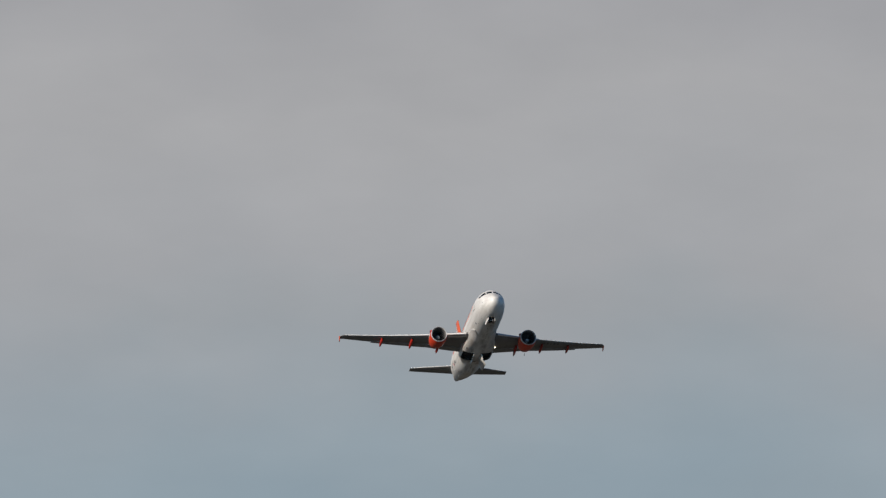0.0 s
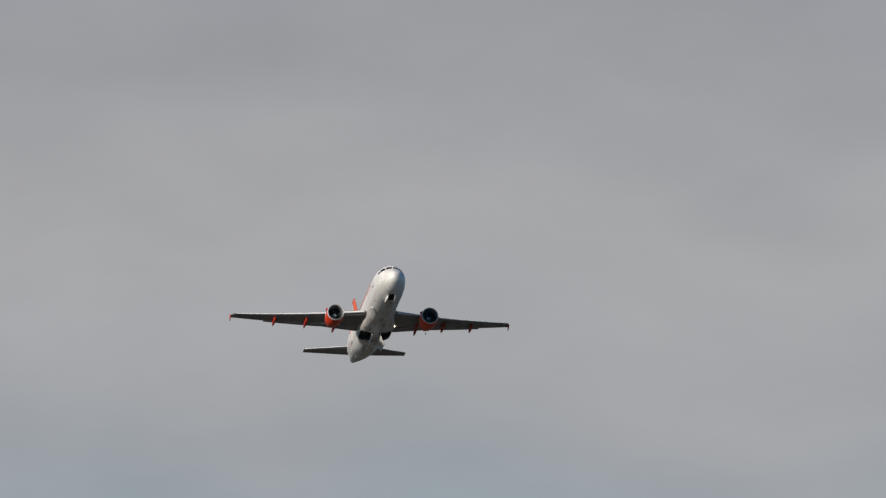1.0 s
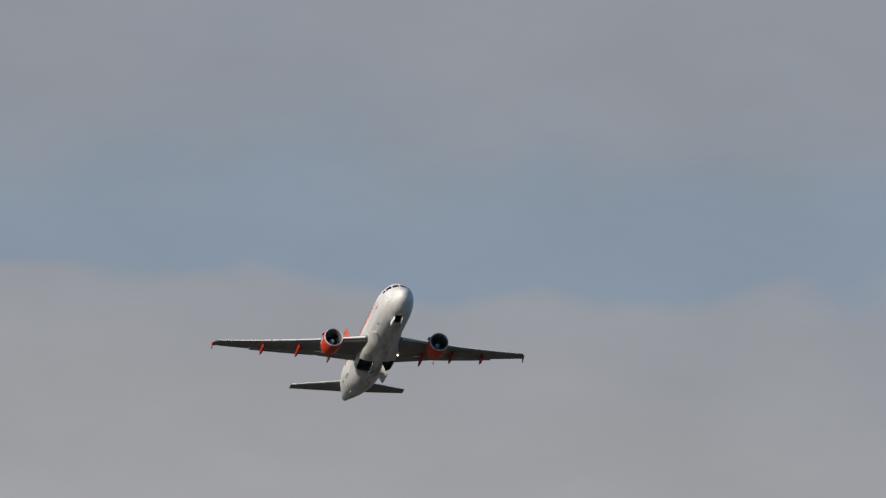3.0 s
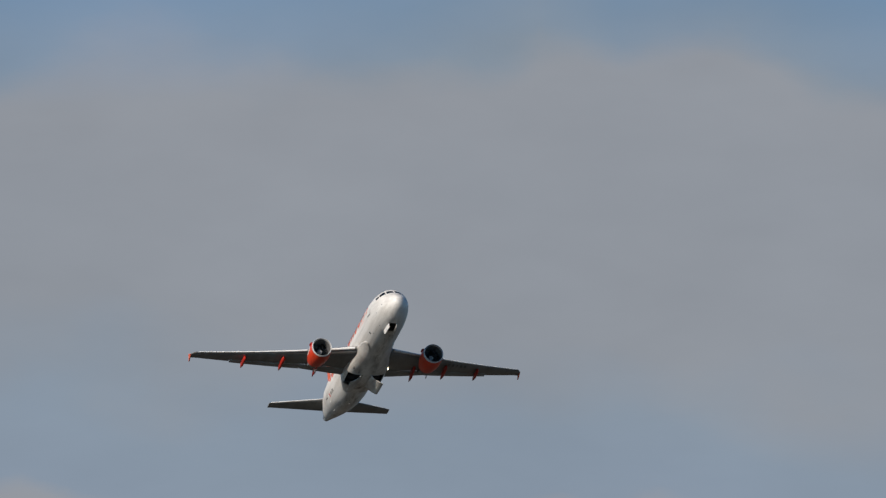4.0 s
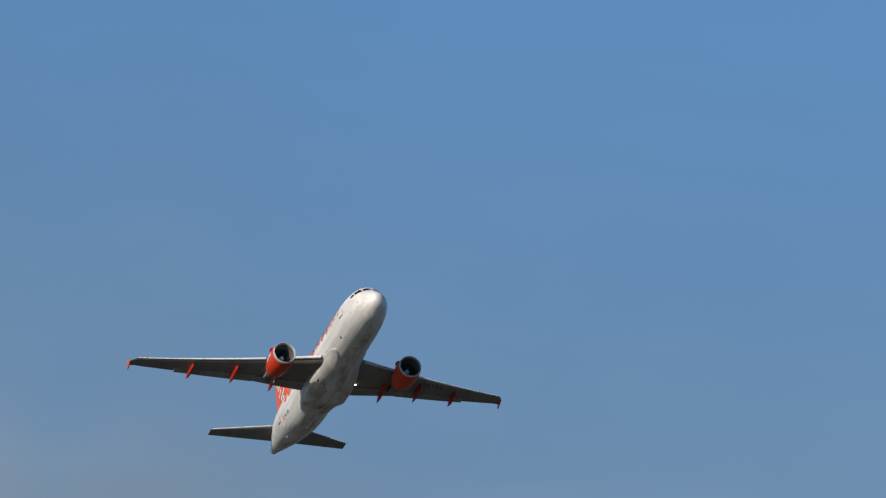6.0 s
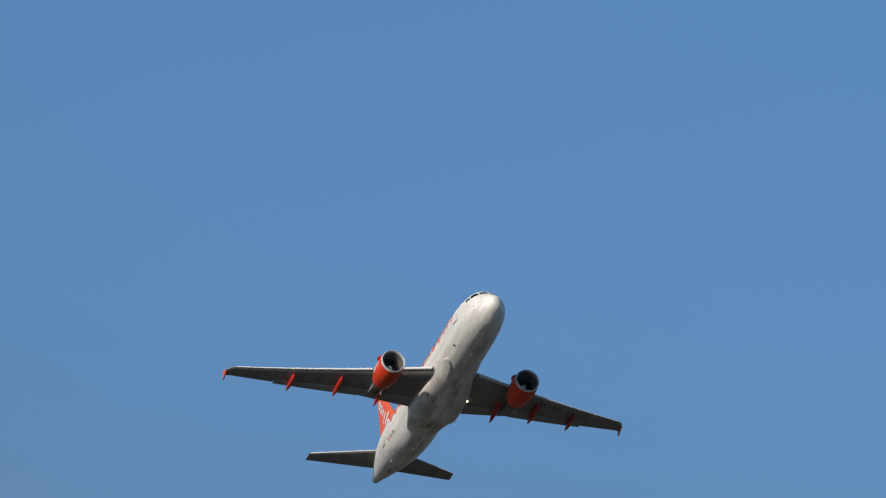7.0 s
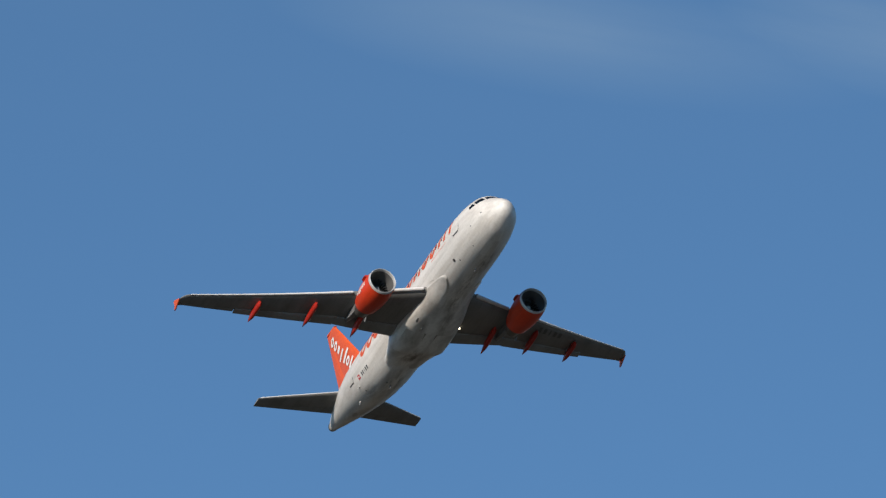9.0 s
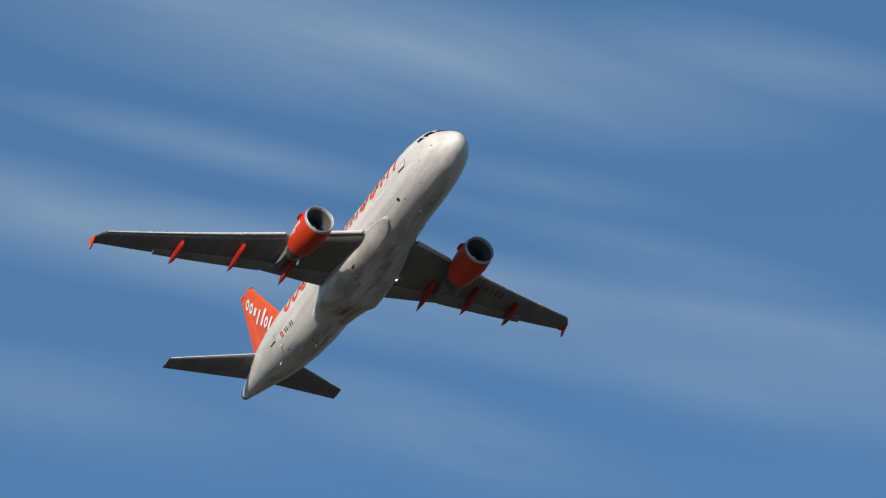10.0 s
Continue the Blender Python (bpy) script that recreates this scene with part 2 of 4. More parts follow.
def wheel_mesh(radius, width, s, y, z):
    w = width / 2
    prof = [(-w * 0.6, radius * 0.55), (-w * 0.95, radius * 0.72), (-w, radius * 0.86), (-w * 0.7, radius * 0.97), (0, radius),
            (w * 0.7, radius * 0.97), (w, radius * 0.86), (w * 0.95, radius * 0.72), (w * 0.6, radius * 0.55)]
    hub = [(-w * 0.6, radius * 0.55), (-w * 0.35, radius * 0.3), (-w * 0.5, 0.02), (w * 0.5, 0.02), (w * 0.35, radius * 0.3), (w * 0.6, radius * 0.55)]
    def spin(p):
        n = 24
        return rings([[at(s + r * math.cos(2 * math.pi * k / n), y + q, z + r * math.sin(2 * math.pi * k / n)) for k in range(n)] for q, r in p], cap=False)
    return spin(prof), spin(hub)


# ---------------------------------------------------------------- fuselage shape
HULL = [  # s, centre height, half width, half height
    (0.0, -0.58, 0.02, 0.02), (0.06, -0.578, 0.26, 0.25), (0.18, -0.573, 0.45, 0.44), (0.4, -0.56, 0.68, 0.67), (0.8, -0.53, 0.95, 0.925), (1.3, -0.485, 1.22, 1.175),
    (1.75, -0.39, 1.4, 1.43), (2.2, -0.255, 1.54, 1.645), (2.7, -0.16, 1.66, 1.8), (3.4, -0.1, 1.78, 1.92), (4.5, -0.035, 1.9, 2.025), (5.6, -0.02, 1.96, 2.05),
    (6.6, 0.0, 1.975, 2.07), (21.4, 0.0, 1.975, 2.07), (23.0, 0.03, 1.96, 2.03), (25.0, 0.15, 1.88, 1.89), (27.0, 0.32, 1.7, 1.68), (29.0, 0.5, 1.38, 1.39),
    (31.0, 0.66, 0.95, 1.0), (32.4, 0.72, 0.6, 0.66), (33.4, 0.74, 0.33, 0.38), (33.87, 0.74, 0.2, 0.23)]


def hull(s):
    for (s0, *a), (s1, *c) in zip(HULL, HULL[1:]):
        if s <= s1:
            k = (s - s0) / (s1 - s0)
            return [p + (q - p) * k for p, q in zip(a, c)]
    return HULL[-1][1:]


def skin(s, theta, lift=0.0):
    """A point on the fuselage; theta in degrees from the top, positive to port."""
    zc, ry, rz = hull(s)
    a = radians(theta)
    return at(s, (ry + lift) * math.sin(a), zc + (rz + lift) * math.cos(a))


def skin_patch(corners, lift=0.012, nu=6, nv=5):
    """A thin plate lying on the fuselage between four corners (s, theta)."""
    (a, b, c, d) = corners
    verts, faces = [], []
    for layer in (lift, -0.02):
        for j in range(nv + 1):
            for i in range(nu + 1):
                u, v = i / nu, j / nv
                s = (a[0] * (1 - u) + b[0] * u) * (1 - v) + (d[0] * (1 - u) + c[0] * u) * v
                t = (a[1] * (1 - u) + b[1] * u) * (1 - v) + (d[1] * (1 - u) + c[1] * u) * v
                verts.append(skin(s, t, layer))
    w, m = nu + 1, (nu + 1) * (nv + 1)
    for j in range(nv):
        for i in range(nu):
            q = (j * w + i, j * w + i + 1, (j + 1) * w + i + 1, (j + 1) * w + i)
            faces += [q, tuple(m + k for k in q)]
    rim = list(range(nu)) + [j * w + nu for j in range(nv)] + [nv * w + i for i in range(nu, 0, -1)] + [j * w for j in range(nv, 0, -1)]
    faces += [(rim[k], rim[(k + 1) % len(rim)], m + rim[(k + 1) % len(rim)], m + rim[k]) for k in range(len(rim))]
    return verts, faces


def stroke(path, width, place, closed=False):
    """A band of even width along a path (a, b); place(a, b) lays it on a surface."""
    pts = [Vector(p) for p in path]
    n = len(pts)
    left, right = [], []
    for i, p in enumerate(pts):
        q0 = pts[(i - 1) % n] if closed or i > 0 else p
        q1 = pts[(i + 1) % n] if closed or i < n - 1 else p
        d = (q1 - q0).normalized()
        o = Vector((-d.y, d.x)) * width / 2
        left.append(place(*(p + o)))
        right.append(place(*(p - o)))
    verts = left + right
    faces = [(i, (i + 1) % n, n + (i + 1) % n, n + i) for i in range(n if closed else n - 1)]
    return verts, faces


# ---------------------------------------------------------------- ground and clouds
# added out of view, to close the place and bounce light upwards
def build_ground():
    verts, faces, n = [(0, 0, 0)], [], 96
    for i, r in enumerate((200, 800, 2000, 4800)):
        for k in range(n):
            a = 2 * math.pi * k / n
            verts.append((r * math.cos(a), r * math.sin(a), 0))
        for k in range(n):
            k2 = (k + 1) % n
            if i == 0:
                faces.append((0, 1 + k, 1 + k2))
            else:
                o = 1 + (i - 1) * n
                faces.append((o + k, o + n + k, o + n + k2, o + k2))
    g = link("ground", verts, faces, BOUNCE_GROUND, smooth=False)
    tagged(g, "flat dark brown ground sheet, out of view, that bounces light onto the airliner", "ground", kind="structure")


def cloud_shell(name, radius, low, high):
    """Part of a far sphere round the observer; its UV map holds bearing and elevation in degrees."""
    nu, nv, west, east = 70, 40, -30.0, 45.0
    verts, faces = [], []
    for j in range(nv + 1):
        for i in range(nu + 1):
            a, e = radians(west + (east - west) * i / nu), radians(low + (high - low) * j / nv)
            verts.append((radius * math.sin(a) * math.cos(e), radius * math.cos(a) * math.cos(e), EYE_HEIGHT + radius * math.sin(e)))
    for j in range(nv):
        for i in range(nu):
            q = j * (nu + 1) + i
            faces.append((q, q + 1, q + nu + 2, q + nu + 1))
    me = bpy.data.meshes.new(name)
    me.from_pydata(verts, [], faces)
    uv = me.uv_layers.new(name="bearing")
    for lp in me.loops:
        i, j = lp.vertex_index % (nu + 1), lp.vertex_index // (nu + 1)
        uv.data[lp.index].uv = (west + (east - west) * i / nu, low + (high - low) * j / nv)
    return new(name, me)


def cloud_material(name):
    m = bpy.data.materials.new(name)
    m.use_nodes = True
    nt = m.node_tree
    nt.nodes.clear()
    out = nt.nodes.new("ShaderNodeOutputMaterial")
    mix = nt.nodes.new("ShaderNodeMixShader")
    clear = nt.nodes.new("ShaderNodeBsdfTransparent")
    glow = nt.nodes.new("ShaderNodeEmission")
    nt.links.new(clear.outputs[0], mix.inputs[1])
    nt.links.new(glow.outputs[0], mix.inputs[2])
    nt.links.new(mix.outputs[0], out.inputs["Surface"])
    uv = nt.nodes.new("ShaderNodeUVMap")
    uv.uv_map = "bearing"
    return m, nt, uv, mix, glow


def math_node(nt, op, a, b):
    n = nt.nodes.new("ShaderNodeMath")
    n.operation = op
    for k, v in ((0, a), (1, b)):
        if isinstance(v, (int, float)):
            n.inputs[k].default_value = v
        else:
            nt.links.new(v, n.inputs[k])
    return n.outputs[0]


def noise_node(nt, uv, scale, detail, turn=0.0, rough=0.55, warp=0.0, offset=(0, 0, 0)):
    spin = nt.nodes.new("ShaderNodeMapping")
    spin.inputs["Rotation"].default_value = (0, 0, radians(turn))
    nt.links.new(uv.outputs[0], spin.inputs["Vector"])
    mp = nt.nodes.new("ShaderNodeMapping")
    mp.inputs["Scale"].default_value, mp.inputs["Location"].default_value = scale, offset
    nt.links.new(spin.outputs[0], mp.inputs["Vector"])
    n = nt.nodes.new("ShaderNodeTexNoise")
    n.inputs["Scale"].default_value, n.inputs["Detail"].default_value = 1.0, detail
    n.inputs["Roughness"].default_value, n.inputs["Distortion"].default_value = rough, warp
    nt.links.new(mp.outputs[0], n.inputs["Vector"])
    return n.outputs["Fac"]


def ramp_node(nt, src, stops):
    r = nt.nodes.new("ShaderNodeValToRGB")
    while len(r.color_ramp.elements) < len(stops):
        r.color_ramp.elements.new(0.5)
    for el, (p, c) in zip(r.color_ramp.elements, stops):
        el.position = p
        el.color = (*c, 1) if isinstance(c, tuple) else (c, c, c, 1)
    nt.links.new(src, r.inputs["Fac"])
    return r.outputs["Color"]


def build_clouds():
    bank = cloud_shell("cloud_bank", 4700, 0.0, 14.0)
    m, nt, uv, mix, glow = cloud_material("stratus")
    xy = nt.nodes.new("ShaderNodeSeparateXYZ")
    nt.links.new(uv.outputs[0], xy.inputs[0])
    broad = math_node(nt, "SUBTRACT", noise_node(nt, uv, (0.55, 0.8, 1), 2), 0.5)
    fine = math_node(nt, "SUBTRACT", noise_node(nt, uv, (2.6, 5.0, 1), 7, rough=0.62), 0.5)
    # the upper edges of the lower and the upper layer rise and fall with the bearing
    across = math_node(nt, "DIVIDE", math_node(nt, "ADD", xy.outputs["X"], 3.0), 14.0)
    lower = ramp_node(nt, across, [((a + 3) / 14, (6.85 - h) / 2 + 0.5) for a, h in LOWER_EDGE])
    upper = ramp_node(nt, across, [((a + 3) / 14, (9.0 - h) / 2 + 0.5) for a, h in UPPER_EDGE])
    pick = ramp_node(nt, math_node(nt, "DIVIDE", xy.outputs["Y"], 14.0), [(7.3 / 14, 0.0), (8.2 / 14, 1.0)])
    lift = math_node(nt, "ADD", math_node(nt, "MULTIPLY", lower, math_node(nt, "SUBTRACT", 1.0, pick)), math_node(nt, "MULTIPLY", upper, pick))
    lift = math_node(nt, "MULTIPLY", math_node(nt, "SUBTRACT", lift, 0.5), 2.0)
    ragged = math_node(nt, "ADD", math_node(nt, "MULTIPLY", broad, 0.05), math_node(nt, "MULTIPLY", fine, 0.15))
    height = math_node(nt, "ADD", xy.outputs["Y"], math_node(nt, "ADD", lift, ragged))
    part = math_node(nt, "DIVIDE", height, 14.0)
    cover = ramp_node(nt, part, [(h / 14.0, c) for h, c in CLOUD_COVER])
    nt.links.new(cover, mix.inputs[0])
    tone = ramp_node(nt, math_node(nt, "ADD", part, math_node(nt, "MULTIPLY", broad, 0.1)), [(h / 14.0, c) for h, c in CLOUD_TONE])
    shade = math_node(nt, "ADD", 1.0, math_node(nt, "MULTIPLY", noise_node(nt, uv, (0.7, 1.5, 1), 4, offset=(7, 3, 0)), 0.25))
    nt.links.new(tone, glow.inputs["Color"])
    nt.links.new(math_node(nt, "MULTIPLY", shade, 0.9), glow.inputs["Strength"])
    bank.data.materials.append(m)
    tagged(bank, "soft grey stratus cloud bank with ragged upper edges low in the sky", "cloud", kind="structure")

    veil = cloud_shell("cirrus_veil", 4720, 14.0, 40.0)
    m, nt, uv, mix, glow = cloud_material("cirrus")
    xy = nt.nodes.new("ShaderNodeSeparateXYZ")
    nt.links.new(uv.outputs[0], xy.inputs[0])
    streak = noise_node(nt, uv, (0.16, 1.1, 1), 6, turn=CIRRUS_TURN, rough=0.58, warp=0.4, offset=CIRRUS_SHIFT)
    wide = noise_node(nt, uv, (0.35, 0.5, 1), 2, turn=CIRRUS_TURN)
    lower = ramp_node(nt, math_node(nt, "DIVIDE", math_node(nt, "SUBTRACT", xy.outputs["Y"], 14.0), 26.0), CIRRUS_RISE)
    body = ramp_node(nt, math_node(nt, "ADD", math_node(nt, "MULTIPLY", streak, 0.75), math_node(nt, "MULTIPLY", wide, 0.25)), [(0.34, 0.25), (0.62, 1.0)])
    total = 0.04
    for bearing, elevation, length, width, slope, strength in CIRRUS_BANDS:
        mp = nt.nodes.new("ShaderNodeMapping")
        mp.vector_type = "TEXTURE"
        mp.inputs["Location"].default_value = (bearing, elevation, 0)
        mp.inputs["Rotation"].default_value = (0, 0, radians(slope))
        mp.inputs["Scale"].default_value = (length, width, 1)
        nt.links.new(uv.outputs[0], mp.inputs["Vector"])
        ball = nt.nodes.new("ShaderNodeTexGradient")
        ball.gradient_type = "SPHERICAL"
        nt.links.new(mp.outputs[0], ball.inputs["Vector"])
        total = math_node(nt, "ADD", total, math_node(nt, "MULTIPLY", ball.outputs["Fac"], strength))
    dense = math_node(nt, "MINIMUM", math_node(nt, "MULTIPLY", total, 1.15), 0.85)
    nt.links.new(math_node(nt, "MULTIPLY", math_node(nt, "MULTIPLY", lower, dense), body), mix.inputs[0])
    glow.inputs["Color"].default_value = (0.26, 0.375, 0.51, 1)
    glow.inputs["Strength"].default_value = 1.0
    veil.data.materials.append(m)
    tagged(veil, "thin white cirrus streaks slanting across deep blue sky", "cloud", kind="structure")


LOWER_EDGE = [(-3.0, 6.7), (0.5, 6.68), (1.0, 6.76), (1.9, 6.75), (2.3, 6.68), (2.8, 6.58), (3.2, 6.48), (3.5, 6.5), (4.0, 6.64), (4.6, 6.5), (6.0, 6.35), (11.0, 6.3)]
UPPER_EDGE = [(-3.0, 8.7), (3.0, 8.76), (3.9, 8.84), (4.4, 8.9), (4.85, 9.02), (5.2, 9.14), (5.65, 8.94), (6.25, 9.04), (6.85, 8.82), (7.6, 8.66), (11.0, 8.45)]
CLOUD_COVER = [(2.3, 0.92), (3.3, 0.93), (4.0, 0.97), (6.78, 0.97), (6.9, 0.94), (7.3, 0.94), (7.65, 0.96), (8.95, 0.94), (9.16, 0.84), (9.8, 0.58), (10.8, 0.42), (12.2, 0.18), (14.0, 0.0)]
CLOUD_TONE = [(2.4, (0.235, 0.29, 0.325)), (3.3, (0.285, 0.32, 0.34)), (4.2, (0.358, 0.358, 0.366)), (5.1, (0.39, 0.383, 0.384)), (6.0, (0.33, 0.325, 0.335)), (6.82, (0.3, 0.308, 0.328)), (6.95, (0.24, 0.285, 0.345)), (7.3, (0.24, 0.285, 0.34)), (7.8, (0.275, 0.29, 0.315)), (8.94, (0.285, 0.295, 0.315)), (9.18, (0.225, 0.268, 0.315)), (9.8, (0.165, 0.215, 0.26)), (11.0, (0.12, 0.17, 0.22)), (12.5, (0.1, 0.17, 0.26))]
CIRRUS_BANDS = [  # bearing, elevation, length, width, slope (degrees), density
    (15.46, 18.54, 2.70, 0.45, -8, 0.8), (13.64, 17.63, 1.56, 0.33, -11, 0.75), (14.58, 18.0, 1.56, 0.15, -12, 0.5), (17.51, 16.9, 2.25, 0.45, -11, 1.3),
    (17.67, 18.49, 1.26, 0.21, -13, 0.5), (15.94, 16.42, 1.56, 0.32, -17, 1.0), (13.75, 16.64, 1.8, 0.33, -8, 0.7), (16.88, 17.5, 1.26, 0.15, -12, 0.4),
    (15.22, 17.14, 1.56, 0.18, -13, 0.45), (15.2, 17.42, 1.6, 0.26, -9.5, 0.8), (16.25, 17.86, 0.99, 0.14, -10, 0.4), (12.6, 19.4, 3.0, 0.5, -9, 0.8), (18.5, 19.8, 3.0, 0.5, -9, 0.8)]
CIRRUS_TURN = 11.0
CIRRUS_SHIFT = (3.4, 1.4, 0.0)
CIRRUS_RISE = [(0.0, 0.0), (0.07, 0.05), (0.11, 0.8), (0.16, 1.0)]

build_ground()
build_clouds()


# ---------------------------------------------------------------- the airliner
airliner = tagged(new("airliner"), "white twin-engine jet airliner with orange fin and engines, climbing", "airplane")

NOSE_WELL = (2.7, 4.5)       # s of the nose gear's bay
NOSE_HALF = 15.0             # degrees to either side of the keel
BAY = (14.9, 17.7)           # s of the main gear's bays
BAY_ANGLES = (5.0, 55.0)     # degrees from the keel


def frange(a, b, n):
    return [a + (b - a) * i / n for i in range(n + 1)]


def grid_shell(svals, thetas, point, hole=None):
    """Quads over a grid that closes round; hole(s, theta) tells the cells to leave out. Returns both lots of quads."""
    verts = [point(s, t) for s in svals for t in thetas]
    n = len(thetas)
    keep, cut = [], []
    for i in range(len(svals) - 1):
        for k in range(n):
            k2 = (k + 1) % n
            q = (i * n + k, i * n + k2, (i + 1) * n + k2, (i + 1) * n + k)
            t2 = thetas[k] + (thetas[1] - thetas[0]) / 2
            sm = (svals[i] + svals[i + 1]) / 2
            name = hole(sm, t2) if hole else None
            if name is None:
                keep.append(q)
            else:
                cut.append((name, q))
    return verts, keep, cut


def thick_panel(verts, quads, inward):
    """The given quads as a plate of some thickness."""
    used = sorted({v for q in quads for v in q})
    idx = {v: i for i, v in enumerate(used)}
    top = [Vector(verts[v]) for v in used]
    low = [p + (inward(p)) for p in top]
    m = len(top)
    faces = [tuple(idx[v] for v in q) for q in quads]
    edges = {}
    for f in faces:
        for a, c in zip(f, f[1:] + f[:1]):
            edges[(min(a, c), max(a, c))] = edges.get((min(a, c), max(a, c)), 0) + 1
    rim = [e for e, k in edges.items() if k == 1]
    faces = faces + [tuple(m + v for v in f) for f in faces] + [(a, c, m + c, m + a) for a, c in rim]
    return [tuple(p) for p in top] + [tuple(p) for p in low], faces


def build_fuselage():
    svals = sorted({round(s, 3) for s, *_ in HULL} | {0.02, 0.1, 0.28, 0.58, 1.0, 1.5, 2.0, 2.45, 3.0, *NOSE_WELL, *BAY, 3.8, 5.0, 8, 10, 12, 14, 16, 18, 20, 22.2, 24, 26, 28, 30, 31.8, 33.0})
    thetas = [i * 7.5 for i in range(48)]

    def hole(s, t):
        d = t - 180
        if NOSE_WELL[0] < s < NOSE_WELL[1] and abs(d) < NOSE_HALF:
            return "port" if d < 0 else "starboard"
        if BAY[0] < s < BAY[1] and abs(d) < 60:
            return "bay"
        return None
    verts, keep, cut = grid_shell(svals, thetas, skin, hole)
    keep.append(tuple(range(48)))
    body = link("fuselage", verts, keep, WHITE, airliner)

    # bay of the nose gear
    s0, s1 = NOSE_WELL
    w, top = 0.44, -1.0
    low0, low1 = hull(s0)[0] - hull(s0)[2], hull(s1)[0] - hull(s1)[2]
    v = [at(s0, -w, low0 + 0.08), at(s0, w, low0 + 0.08), at(s1, w, low1 + 0.09), at(s1, -w, low1 + 0.09),
         at(s0, -w, top), at(s0, w, top), at(s1, w, top), at(s1, -w, top)]
    link("nose_gear_bay", v, [(4, 5, 6, 7), (0, 1, 5, 4), (1, 2, 6, 5), (2, 3, 7, 6), (3, 0, 4, 7)], WELL, airliner, smooth=False)

    doors = []
    for side, sign in (("port", 1), ("starboard", -1)):
        quads = [q for name, q in cut if name == side]
        pv, pf = thick_panel(verts, quads, lambda p: Vector((0, 0, 0.035)))
        hinge = skin((s0 + s1) / 2, 180 - sign * NOSE_HALF)
        doors.append((sign, hinge, link("nose_gear_door", pv, pf, WHITE, airliner, "white nose gear door", origin=hinge)))
    return body, doors


FAIRING = [  # s, half width, bottom, top
    (8.3, 1.84, -2.0, -0.7), (9.2, 1.86, -2.06, -0.62), (10.0, 1.9, -2.1, -0.56), (11.4, 1.96, -2.18, -0.5), (12.8, 2.02, -2.3, -0.5), (15.0, 2.1, -2.44, -0.5),
    (16.4, 2.12, -2.5, -0.5), (17.5, 2.08, -2.5, -0.6), (18.3, 1.84, -2.3, -0.7), (19.3, 1.6, -2.12, -0.9), (20.3, 1.35, -2.02, -1.2)]


def ease(x):
    x = min(max(x, 0.0), 1.0)
    return x * x * (3 - 2 * x)


def fairing_point(s, theta):
    for (s0, *a), (s1, *c) in zip(FAIRING, FAIRING[1:]):
        if s <= s1:
            k = (s - s0) / (s1 - s0)
            w, lo, hi = [p + (q - p) * k for p, q in zip(a, c)]
            break
    zc, rz = (lo + hi) / 2, (hi - lo) / 2
    a = radians(theta)
    x, z = math.sin(a), math.cos(a)
    sharp = 0.67 + 0.33 * min(max((12.6 - s) / 3.2, 0), 1) + 0.2 * min(max((s - 17.7) / 2.5, 0), 1)
    px = math.copysign(abs(x) ** sharp, x)
    pz = math.copysign(abs(z) ** sharp, z)
    y, z = w * px, zc + rz * pz
    # a thin rounded lip in front, low on either side; further aft it swells out of the hull
    grow = ease((s - 9.4) / 5.0)
    off = (abs(abs((theta + 180) % 360 - 180) - 128) / 20) ** 2
    lip = 0.05 * ease((s - 8.45 - 0.6 * off) / 0.12) * (1 - grow)
    hz, hy, hr = hull(s)
    out = math.hypot(y / hy, (z - hz) / hr)
    if out > 1:
        f = (0.995 + lip + (out - 1) * grow) / out
        y, z = y * f, hz + (z - hz) * f
    return at(s, y, z)


